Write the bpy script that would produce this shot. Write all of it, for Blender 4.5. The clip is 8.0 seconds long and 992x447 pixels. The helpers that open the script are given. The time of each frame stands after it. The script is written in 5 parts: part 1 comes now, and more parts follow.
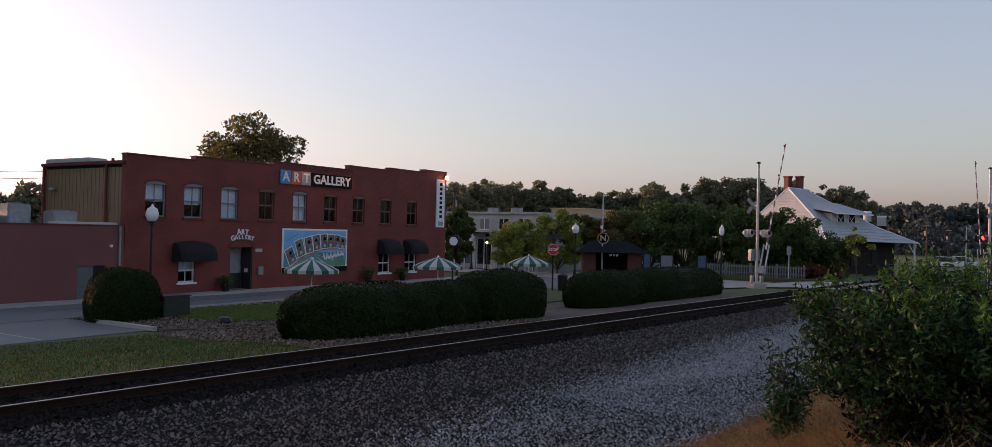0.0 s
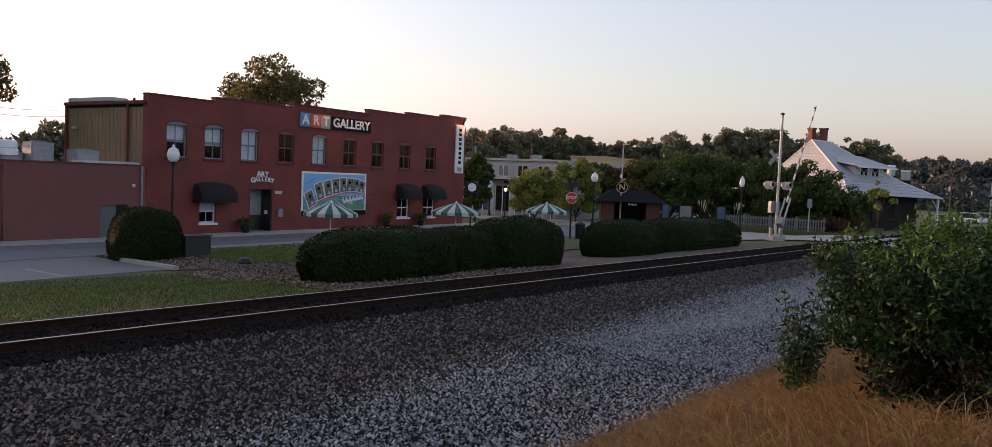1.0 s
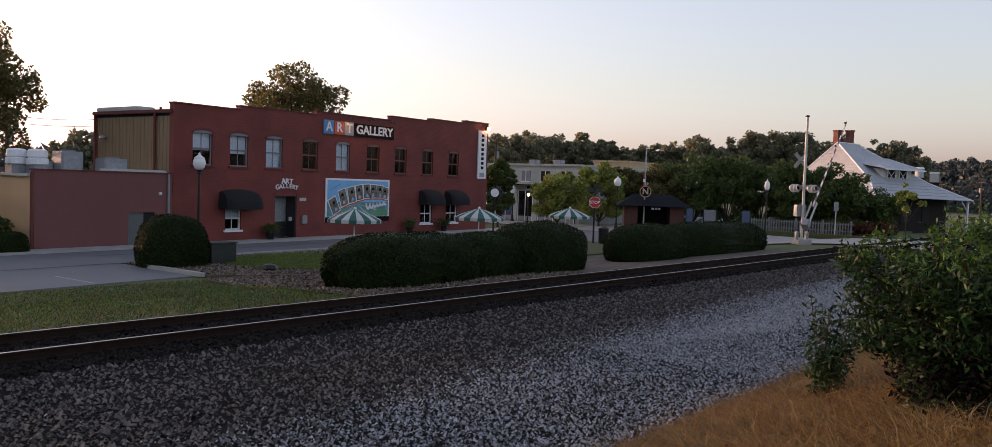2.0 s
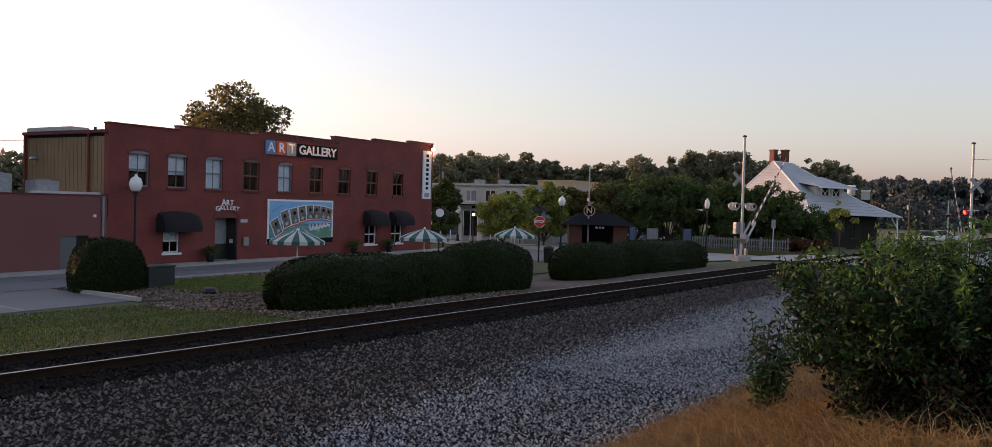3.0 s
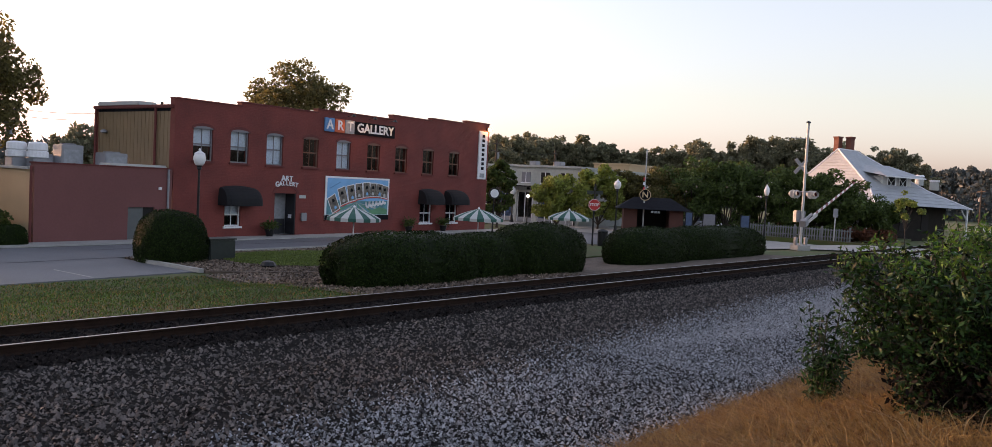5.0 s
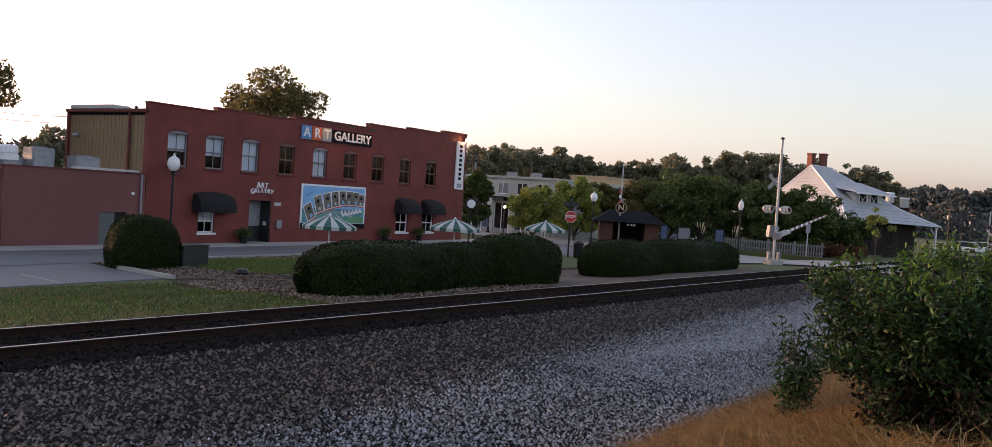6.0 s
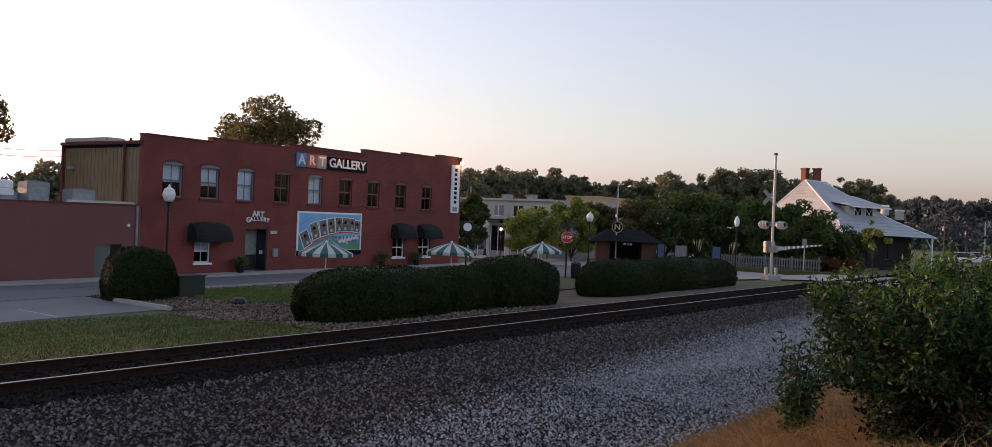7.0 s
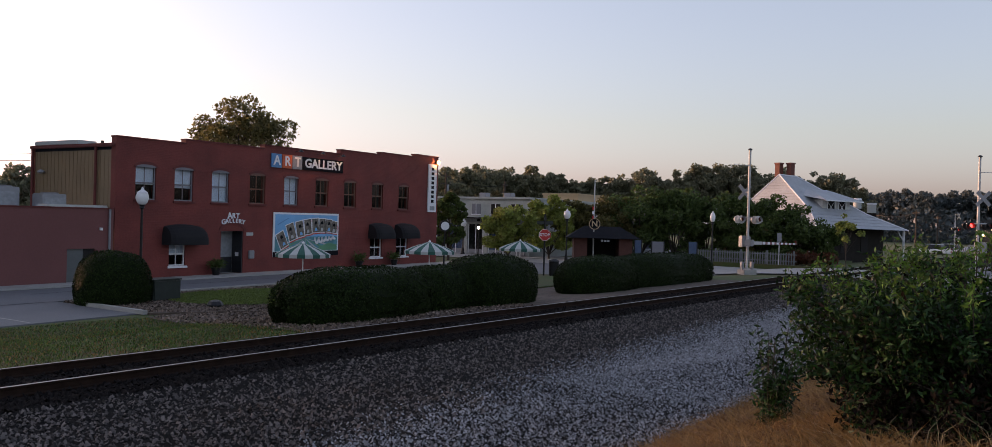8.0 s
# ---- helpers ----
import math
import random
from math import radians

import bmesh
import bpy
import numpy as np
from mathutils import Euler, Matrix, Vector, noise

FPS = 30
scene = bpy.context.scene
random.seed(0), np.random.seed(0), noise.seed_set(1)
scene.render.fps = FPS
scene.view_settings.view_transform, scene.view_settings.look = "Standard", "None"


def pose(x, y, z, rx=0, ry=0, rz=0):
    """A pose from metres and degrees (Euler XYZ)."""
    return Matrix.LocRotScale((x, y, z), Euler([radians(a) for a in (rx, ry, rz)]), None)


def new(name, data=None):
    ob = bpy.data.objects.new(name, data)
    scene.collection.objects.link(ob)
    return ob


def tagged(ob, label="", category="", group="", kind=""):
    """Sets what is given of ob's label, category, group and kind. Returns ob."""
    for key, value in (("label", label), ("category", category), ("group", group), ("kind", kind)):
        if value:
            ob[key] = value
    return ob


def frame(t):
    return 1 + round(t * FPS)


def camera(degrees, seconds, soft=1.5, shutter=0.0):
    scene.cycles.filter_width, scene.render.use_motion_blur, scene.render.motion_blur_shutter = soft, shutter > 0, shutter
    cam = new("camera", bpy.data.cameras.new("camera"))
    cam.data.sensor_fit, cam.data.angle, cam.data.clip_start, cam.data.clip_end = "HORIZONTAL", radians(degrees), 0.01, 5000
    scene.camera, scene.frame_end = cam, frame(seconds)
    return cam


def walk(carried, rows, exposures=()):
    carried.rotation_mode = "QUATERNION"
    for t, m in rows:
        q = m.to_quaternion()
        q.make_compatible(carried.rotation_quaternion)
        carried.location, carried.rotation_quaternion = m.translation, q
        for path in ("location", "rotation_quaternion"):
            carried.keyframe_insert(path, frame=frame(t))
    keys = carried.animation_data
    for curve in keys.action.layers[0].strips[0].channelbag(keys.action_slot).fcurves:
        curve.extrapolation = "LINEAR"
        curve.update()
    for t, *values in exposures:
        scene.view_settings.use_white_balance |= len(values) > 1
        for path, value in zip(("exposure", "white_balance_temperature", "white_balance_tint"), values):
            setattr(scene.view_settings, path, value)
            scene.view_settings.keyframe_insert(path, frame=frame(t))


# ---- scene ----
cam = camera(62.94, 8.0, soft=0.6)
EYE = (0.0, 0.0, 3.3)
# seconds, yaw, pitch, roll of a camera held by someone standing still
TURNS = (
    (0.0, -58.01, 0.64, -1.30),
    (0.2, -58.80, 0.08, -0.54),
    (0.5, -58.75, -1.99, 0.17),
    (0.7, -57.24, -1.88, 0.13),
    (1.0, -56.69, -3.16, -2.40),
    (1.2, -55.43, -3.81, -1.93),
    (2.3, -54.38, -1.90, -2.12),
    (2.5, -50.26, -0.27, -0.65),
    (2.7, -56.52, -1.12, -2.79),
    (3.0, -58.97, -1.32, -1.60),
    (3.5, -57.68, -1.72, -2.77),
    (4.0, -55.95, -2.07, -2.87),
    (4.5, -55.36, -3.17, -2.28),
    (4.7, -55.05, -3.00, -2.57),
    (5.8, -56.23, -2.01, -3.93),
    (6.0, -56.73, -1.95, -3.85),
    (6.5, -56.94, -1.87, -3.10),
    (7.0, -57.01, -0.34, -2.39),
    (7.5, -58.29, -0.12, -1.60),
    (8.0, -58.60, -0.40, -1.60))
# seconds, stops, white balance
EXPOSURES = [(t, e + 0.17, k + 150, 28) for t, e, k in (
    (0.0, 1.42, 6600), (0.5, 1.65, 6800), (1.0, 1.85, 7000), (2.5, 1.85, 7000), (3.0, 1.8, 6950), (3.5, 2.0, 7000), (4.0, 1.93, 7000),
    (4.5, 2.2, 7150), (6.0, 2.12, 7050), (6.5, 2.02, 7000), (7.0, 1.82, 6900), (7.5, 1.68, 6750), (8.0, 1.65, 6700))]
walk(cam, [(t, pose(*EYE, 90 + p, r, y)) for t, y, p, r in TURNS], EXPOSURES)

# ---- light: a low sun behind the buildings, just clear of the horizon ----
SUN_AZ, SUN_EL = -4.0, 5.0  # degrees clockwise from +y, degrees up
world = bpy.data.worlds.new("dawn_sky")
scene.world = world
world.use_nodes = True
wn = world.node_tree.nodes
sky = wn.new("ShaderNodeTexSky")
sky.sky_type, sky.sun_disc = "NISHITA", False
sky.sun_elevation, sky.sun_rotation = radians(SUN_EL), radians(SUN_AZ)
sky.air_density, sky.dust_density, sky.ozone_density = 1.0, 2.5, 2.2
wn["Background"].inputs[1].default_value = 0.15
tone, soft_sky = wn.new("ShaderNodeHueSaturation"), wn.new("ShaderNodeGamma")
tone.inputs["Saturation"].default_value, soft_sky.inputs["Gamma"].default_value = 0.86, 0.74
world.node_tree.links.new(sky.outputs[0], tone.inputs["Color"])
split, floor_b, most_b, half_b, join = (wn.new("ShaderNode" + k) for k in ("SeparateColor", "Math", "Math", "Mix", "CombineColor"))
floor_b.operation, most_b.operation = "MULTIPLY", "MAXIMUM"
floor_b.inputs[1].default_value, half_b.inputs["Factor"].default_value = 0.92, 0.75  # haze keeps the horizon from turning yellow
wl = world.node_tree.links.new
wl(tone.outputs[0], split.inputs[0])
wl(split.outputs[1], floor_b.inputs[0])
wl(split.outputs[2], most_b.inputs[0])
wl(floor_b.outputs[0], most_b.inputs[1])
wl(split.outputs[2], half_b.inputs["A"])
wl(most_b.outputs[0], half_b.inputs["B"])
wl(split.outputs[0], join.inputs[0])
wl(split.outputs[1], join.inputs[1])
wl(half_b.outputs["Result"], join.inputs[2])
wl(join.outputs[0], soft_sky.inputs["Color"])
world.node_tree.links.new(soft_sky.outputs[0], wn["Background"].inputs[0])
sun = new("sun", bpy.data.lights.new("sun", "SUN"))
sun.data.energy, sun.data.angle, sun.data.color = 1.5, radians(0.6), (1.0, 0.6, 0.32)
sd = Vector((math.sin(radians(SUN_AZ)) * math.cos(radians(SUN_EL)), math.cos(radians(SUN_AZ)) * math.cos(radians(SUN_EL)), math.sin(radians(SUN_EL))))
sun.matrix_world = Matrix.Translation((0, 60, 40)) @ sd.to_track_quat("Z", "Y").to_matrix().to_4x4()


# ---- materials ----
def mat(name, col, rough=0.8, metal=0.0, var=0.25, scale=6.0, fine=60.0, bump=0.15, col2=None, island=0.0, rand=0.0, emit=None, spec=0.5):
    """A worn surface: a base colour that varies at two scales, with a fine relief."""
    m = bpy.data.materials.new(name)
    m.use_nodes = True
    nt = m.node_tree
    n, lk = nt.nodes, nt.links.new
    b = n["Principled BSDF"]
    b.inputs["Roughness"].default_value, b.inputs["Metallic"].default_value = rough, metal
    b.inputs["Specular IOR Level"].default_value = spec
    if emit:
        b.inputs["Emission Color"].default_value, b.inputs["Emission Strength"].default_value = (*emit[0], 1), emit[1]
    tc = n.new("ShaderNodeTexCoord")
    n1, n2 = n.new("ShaderNodeTexNoise"), n.new("ShaderNodeTexNoise")
    n1.inputs["Scale"].default_value, n2.inputs["Scale"].default_value = scale, fine
    n1.inputs["Detail"].default_value, n2.inputs["Detail"].default_value = 5, 3
    geo = n.new("ShaderNodeNewGeometry")
    for q in (n1, n2):
        lk(geo.outputs["Position"] if scale < 3 else tc.outputs["Object"], q.inputs["Vector"])
    mx = n.new("ShaderNodeMix")
    mx.data_type = "RGBA"
    c2 = col2 or tuple(c * (1 - var) for c in col)
    mx.inputs["A"].default_value, mx.inputs["B"].default_value = (*col, 1), (*c2, 1)
    ramp = n.new("ShaderNodeMapRange")
    ramp.inputs["From Min"].default_value, ramp.inputs["From Max"].default_value = 0.35, 0.68
    lk(n1.outputs["Fac"], ramp.inputs["Value"])
    lk(ramp.outputs[0], mx.inputs["Factor"])
    hs = n.new("ShaderNodeHueSaturation")
    lk(mx.outputs["Result"], hs.inputs["Color"])
    v = n.new("ShaderNodeMapRange")
    v.inputs["To Min"].default_value, v.inputs["To Max"].default_value = 1 - var, 1 + var
    lk(n2.outputs["Fac"], v.inputs["Value"])
    last = v.outputs[0]
    if island or rand:
        r = n.new("ShaderNodeMapRange")
        k = island or rand
        r.inputs["To Min"].default_value, r.inputs["To Max"].default_value = 1 - k, 1 + k
        if island:
            lk(geo.outputs["Random Per Island"], r.inputs["Value"])
        else:
            oi = n.new("ShaderNodeObjectInfo")
            lk(oi.outputs["Random"], r.inputs["Value"])
        mu = n.new("ShaderNodeMath")
        mu.operation = "MULTIPLY"
        lk(last, mu.inputs[0])
        lk(r.outputs[0], mu.inputs[1])
        last = mu.outputs[0]
    lk(last, hs.inputs["Value"])
    lk(hs.outputs[0], b.inputs["Base Color"])
    if bump:
        bp = n.new("ShaderNodeBump")
        bp.inputs["Strength"].default_value, bp.inputs["Distance"].default_value = bump, 0.02
        lk(n2.outputs["Fac"], bp.inputs["Height"])
        lk(bp.outputs[0], b.inputs["Normal"])
    return m


def coursed(m):
    """Brick courses showing faintly through paint, on walls that face along y."""
    n, lk = m.node_tree.nodes, m.node_tree.links.new
    geo, sx, cx, br, bp = (n.new("ShaderNode" + k) for k in ("NewGeometry", "SeparateXYZ", "CombineXYZ", "TexBrick", "Bump"))
    br.inputs["Scale"].default_value, br.inputs["Brick Width"].default_value, br.inputs["Row Height"].default_value = 1.0, 0.21, 0.075
    br.inputs["Mortar Size"].default_value, br.inputs["Mortar Smooth"].default_value = 0.008, 0.4
    bp.inputs["Strength"].default_value, bp.inputs["Distance"].default_value, bp.invert = 0.6, 0.008, True
    lk(geo.outputs["Position"], sx.inputs[0])
    lk(sx.outputs[0], cx.inputs[0])
    lk(sx.outputs[2], cx.inputs[1])
    lk(cx.outputs[0], br.inputs["Vector"])
    lk(br.outputs["Fac"], bp.inputs["Height"])
    lk(n["Bump"].outputs[0], bp.inputs["Normal"])
    lk(bp.outputs[0], n["Principled BSDF"].inputs["Normal"])
    return m


def leafy(name, col, k=0.45, trans=0.35, spec=0.3):
    """Leaves that differ one from another and let some light through."""
    m = mat(name, col, 0.55, var=0.2, scale=2.0, fine=20, bump=0, island=k, spec=spec)
    n, lk = m.node_tree.nodes, m.node_tree.links.new
    b = n["Principled BSDF"]
    tr, ad = n.new("ShaderNodeBsdfTranslucent"), n.new("ShaderNodeMixShader")
    ad.inputs[0].default_value = trans
    lk(b.inputs["Base Color"].links[0].from_socket, tr.inputs[0])
    lk(b.outputs[0], ad.inputs[1])
    lk(tr.outputs[0], ad.inputs[2])
    lk(ad.outputs[0], n["Material Output"].inputs[0])
    return m


M = {}
M["brick_red"] = coursed(mat("painted_red_brick", (0.19, 0.035, 0.027), 0.75, var=0.3, scale=0.7, fine=11, bump=0.4))
M["brick_dark"] = mat("dark_red_brick", (0.14, 0.03, 0.026), 0.8, var=0.2, scale=3)
M["pink_wall"] = mat("mauve_render", (0.17, 0.062, 0.058), 0.85, var=0.12, scale=0.5, fine=12)
M["cream_wall"] = mat("cream_render", (0.5, 0.36, 0.22), 0.85, var=0.1, scale=0.8)
M["metal_side"] = mat("tan_ribbed_metal", (0.2, 0.135, 0.075), 0.5, var=0.15, scale=0.8, fine=20)
M["white_wall"] = mat("white_painted_wall", (0.6, 0.6, 0.58), 0.8, var=0.12, scale=0.5, fine=9)
M["roof_white"] = mat("pale_metal_roof", (0.36, 0.38, 0.4), 0.6, var=0.16, scale=0.9, fine=6)
M["roof_dark"] = mat("dark_shingle", (0.01, 0.011, 0.015), 0.9, var=0.3, scale=4, spec=0.1)
M["asphalt"] = mat("asphalt", (0.14, 0.145, 0.155), 0.7, var=0.18, scale=0.35, fine=30, bump=0.3)
M["concrete"] = mat("concrete", (0.34, 0.33, 0.31), 0.85, var=0.15, scale=1.2, fine=25)
M["grass_soil"] = mat("lawn_soil", (0.045, 0.085, 0.014), 0.95, var=0.35, scale=0.8, fine=12, col2=(0.085, 0.07, 0.028))
M["bank_soil"] = mat("dry_grass_soil", (0.06, 0.034, 0.015), 0.95, var=0.35, scale=1.2, fine=18, col2=(0.085, 0.045, 0.018))
M["mulch"] = mat("pine_mulch", (0.125, 0.09, 0.068), 0.95, var=0.45, scale=2.5, fine=22, bump=0.6)
# Near-black bed, so the gaps between the loose stones come out dark.
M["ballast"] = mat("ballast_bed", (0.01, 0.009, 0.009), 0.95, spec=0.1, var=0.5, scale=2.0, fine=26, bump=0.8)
M["gravel"] = mat("grey_gravel_bed", (0.2, 0.205, 0.215), 0.95, var=0.35, scale=1.0, fine=34, bump=0.8)
M["stone_dark"] = mat("ballast_stone", (0.092, 0.078, 0.071), 0.9, var=0.25, scale=5, fine=40, island=0.98)
# Much darker than the other ballast stones; used beside and between the rails.
M["stone_black"] = mat("black_ballast_stone", (0.014, 0.011, 0.01), 0.9, spec=0.1, var=0.25, scale=5, fine=40, island=0.7)
M["stone_grey"] = mat("grey_stone", (0.22, 0.23, 0.245), 0.9, var=0.2, scale=5, fine=40, island=0.95)
M["rail_rust"] = mat("rusty_rail", (0.03, 0.017, 0.012), 0.9, 0.0, spec=0.1, var=0.3, scale=5)
M["rail_head"] = mat("polished_rail", (0.3, 0.28, 0.27), 0.45, 1.0, var=0.05, bump=0)
M["tie"] = mat("creosote_wood", (0.02, 0.014, 0.011), 0.95, spec=0.1, var=0.4, scale=3, fine=30, bump=0.5, rand=0.3)
M["black_metal"] = mat("black_painted_metal", (0.012, 0.012, 0.013), 0.4, 0.3, var=0.2)
M["galv"] = mat("galvanised_steel", (0.45, 0.45, 0.45), 0.5, 0.1, var=0.12, scale=4)
M["silver_box"] = mat("aluminium_paint", (0.25, 0.26, 0.28), 0.5, 0.3, var=0.12)
M["fabric_black"] = mat("black_awning_canvas", (0.006, 0.006, 0.008), 0.9, var=0.2)
M["canvas_green"] = mat("green_canvas", (0.015, 0.09, 0.07), 0.85, var=0.12)
M["canvas_white"] = mat("white_canvas", (0.42, 0.44, 0.43), 0.85, var=0.08)
# White paint greyed: the trees' shade on the fence is put into it.
M["fence_paint"] = mat("tree_shaded_white_paint", (0.19, 0.2, 0.2), 0.8, var=0.3, scale=3)
M["mulch_chip"] = leafy("bark_chips", (0.2, 0.15, 0.12), 0.8, 0.0, 0.1)
M["white_trim"] = mat("white_paint", (0.72, 0.73, 0.75), 0.5, var=0.08)
M["grey_trim"] = mat("grey_window_paint", (0.19, 0.19, 0.21), 0.6, var=0.1)
# The gloom of unlit interiors is put into this near-black colour.
M["dark_inside"] = mat("unlit_room_black", (0.012, 0.01, 0.01), 0.9)
# Pale blue sheet colour that stands in for sky mirrored in the panes.
M["sky_sheet"] = mat("sky_reflection_sheet", (0.55, 0.62, 0.7), 0.8, var=0.06, bump=0)
M["door_paint"] = mat("dark_door_paint", (0.02, 0.02, 0.025), 0.45)
M["grey_door"] = mat("grey_green_door", (0.1, 0.11, 0.11), 0.6, var=0.1)
M["bark"] = mat("bark", (0.06, 0.045, 0.035), 0.9, var=0.4, scale=5, fine=30, bump=0.6)
M["leaf_hedge"] = leafy("hedge_leaves", (0.015, 0.028, 0.006), 0.7, 0.12, 0.08)
M["leaf_tree"] = leafy("tree_leaves", (0.13, 0.115, 0.04), 0.45, 0.55)
M["leaf_dark"] = leafy("dark_tree_leaves", (0.075, 0.115, 0.03), 0.5, 0.4)
M["leaf_lime"] = leafy("lime_tree_leaves", (0.22, 0.26, 0.055))
# Aerial haze is put into this leaf colour, paler than nearby foliage.
M["leaf_far"] = leafy("hazed_tree_leaves", (0.2, 0.2, 0.125), 0.45, 0.5)
# The farthest leaves carry haze as a grey-blue base colour.
M["leaf_haze"] = leafy("blue_hazed_tree_leaves", (0.085, 0.105, 0.105), 0.2, 0.3)
M["leaf_bush"] = leafy("shrub_leaves", (0.017, 0.05, 0.01), 0.8, 0.15, 0.25)
M["leaf_pale"] = leafy("pale_shrub_leaves", (0.07, 0.15, 0.02), 0.5, 0.35, 0.3)
# Brown taken near black: the shade inside the bush is put into this colour.
M["leaf_shaded"] = leafy("shade_brown_inner_leaves", (0.013, 0.009, 0.007), 0.6, 0.05, 0.05)
M["leaf_red"] = leafy("reddish_shrub_leaves", (0.11, 0.04, 0.02))
M["flower"] = mat("white_blossom", (0.7, 0.68, 0.68), 0.8)
M["straw"] = leafy("dry_grass_blades", (0.23, 0.118, 0.032), 0.85, 0.2)
M["stalk"] = leafy("pale_dry_stalks", (0.42, 0.34, 0.2), 0.4, 0.15)
# Dark enough to stand in for the bush's shade on the ground.
M["litter"] = leafy("shade_dark_litter", (0.022, 0.014, 0.009), 0.5, 0.1, 0.1)
M["blade"] = leafy("lawn_blades", (0.06, 0.115, 0.016), 0.75, 0.3)
M["island_blade"] = leafy("mown_grass_blades", (0.13, 0.18, 0.035), 0.5, 0.3)
M["sign_black"] = mat("black_sign_board", (0.008, 0.008, 0.011), 0.75, spec=0.12)
M["sign_blue"] = mat("blue_sign_tile", (0.08, 0.25, 0.5), 0.5)
M["sign_orange"] = mat("orange_sign_tile", (0.6, 0.1, 0.03), 0.5)
M["sign_grey"] = mat("grey_sign_tile", (0.28, 0.3, 0.32), 0.5)
M["red_sign"] = mat("red_sign_face", (0.5, 0.025, 0.02), 0.4, var=0.06)
M["brick_kiosk"] = mat("kiosk_brick", (0.1, 0.035, 0.026), 0.85, var=0.2, scale=2)
M["depot_wall"] = mat("dark_depot_boards", (0.022, 0.018, 0.016), 0.85, var=0.25, scale=2, spec=0.2)
M["box_green"] = mat("dark_green_box_paint", (0.02, 0.028, 0.024), 0.5)
M["brown_trim"] = mat("brown_window_paint", (0.15, 0.075, 0.055), 0.6, var=0.12)
M["arm_red"] = mat("dull_red_reflective", (0.25, 0.09, 0.085), 0.5)
M["chimney_brick"] = mat("chimney_brick", (0.15, 0.05, 0.035), 0.85, var=0.2, scale=2)
M["glow_warm"] = mat("warm_lamp_glow", (0.9, 0.7, 0.4), 0.5, emit=((1.0, 0.42, 0.12), 110))
M["glow_train"] = mat("headlight_glow", (0.9, 0.8, 0.5), 0.5, emit=((1.0, 0.75, 0.32), 60))
M["glow_red"] = mat("red_flasher_glow", (0.6, 0.05, 0.02), 0.4, emit=((1.0, 0.04, 0.03), 2.2))
M["lens_dark"] = mat("unlit_red_lens", (0.08, 0.01, 0.01), 0.2)
M["glow_white"] = mat("white_lamp_glow", (0.9, 0.9, 0.8), 0.4, emit=((1.0, 0.85, 0.6), 8))
M["train_paint"] = mat("black_locomotive_paint", (0.02, 0.02, 0.022), 0.4)
M["mural_sky"] = mat("mural_sky_blue", (0.16, 0.42, 0.7), 0.6, var=0.15, scale=1.5)
M["mural_water"] = mat("mural_teal", (0.08, 0.28, 0.33), 0.6, var=0.4, scale=2.5)
M["mural_photo"] = mat("mural_sepia", (0.06, 0.052, 0.045), 0.6, var=0.6, scale=5, fine=12, col2=(0.22, 0.19, 0.155))
M["mural_red"] = mat("mural_red", (0.55, 0.07, 0.05), 0.6)
M["shop_blue"] = mat("blue_shopfront_paint", (0.05, 0.09, 0.17), 0.5, var=0.2)
M["mural_green"] = mat("mural_field_green", (0.1, 0.3, 0.16), 0.6, var=0.3, scale=2)
M["tar"] = mat("black_tar_seam", (0.03, 0.03, 0.033), 0.8, var=0.3, scale=4)
M["shop_wall"] = mat("grey_white_shop_paint", (0.4, 0.42, 0.4), 0.85, var=0.2, scale=0.6, fine=8)
M["gold_grass"] = leafy("golden_grass_strands", (0.31, 0.185, 0.058), 0.6, 0.2)
M["car_white"] = mat("white_car_paint", (0.7, 0.72, 0.75), 0.25, var=0.03, bump=0)
M["car_dark"] = mat("dark_car_paint", (0.02, 0.025, 0.035), 0.25, var=0.03, bump=0)


def glass(name, col, rough):
    m = bpy.data.materials.new(name)
    m.use_nodes = True
    b = m.node_tree.nodes["Principled BSDF"]
    b.inputs["Base Color"].default_value, b.inputs["Roughness"].default_value = (*col, 1), rough
    b.inputs["Transmission Weight"].default_value, b.inputs["IOR"].default_value = 1.0, 1.22
    return m


M["glass"] = glass("window_glass", (0.9, 0.93, 0.95), 0.02)
M["globe"] = glass("frosted_globe", (0.95, 0.95, 0.95), 0.35)


# ---- mesh helpers ----
def link_bm(name, bm, material, parent=None, label="", smooth=False):
    me = bpy.data.meshes.new(name)
    bmesh.ops.recalc_face_normals(bm, faces=bm.faces)
    bm.to_mesh(me)
    bm.free()
    me.materials.append(M[material] if isinstance(material, str) else material)
    if smooth:
        me.shade_smooth()
    ob = new(name, me)
    ob.parent = parent
    return tagged(ob, label)


def part(name, bm, material, parent, label="", smooth=False):
    return link_bm(name, bm, material, parent, label, smooth)


def empty(name, m=None, **tags):
    ob = new(name)
    if m is not None:
        ob.matrix_world = m
    return tagged(ob, **tags)


def box(bm, x0, x1, y0, y1, z0, z1, bevel=0.0):
    vs = [bm.verts.new((x, y, z)) for x in (x0, x1) for y in (y0, y1) for z in (z0, z1)]
    fs = [bm.faces.new([vs[i] for i in q]) for q in ((0, 1, 3, 2), (4, 6, 7, 5), (0, 4, 5, 1), (2, 3, 7, 6), (0, 2, 6, 4), (1, 5, 7, 3))]
    if bevel:
        es = {e for q in fs for e in q.edges}
        bmesh.ops.bevel(bm, geom=list(es), offset=bevel, segments=2, affect="EDGES")
    return bm


def boxbm(*a, bevel=0.0):
    return box(bmesh.new(), *a, bevel=bevel)


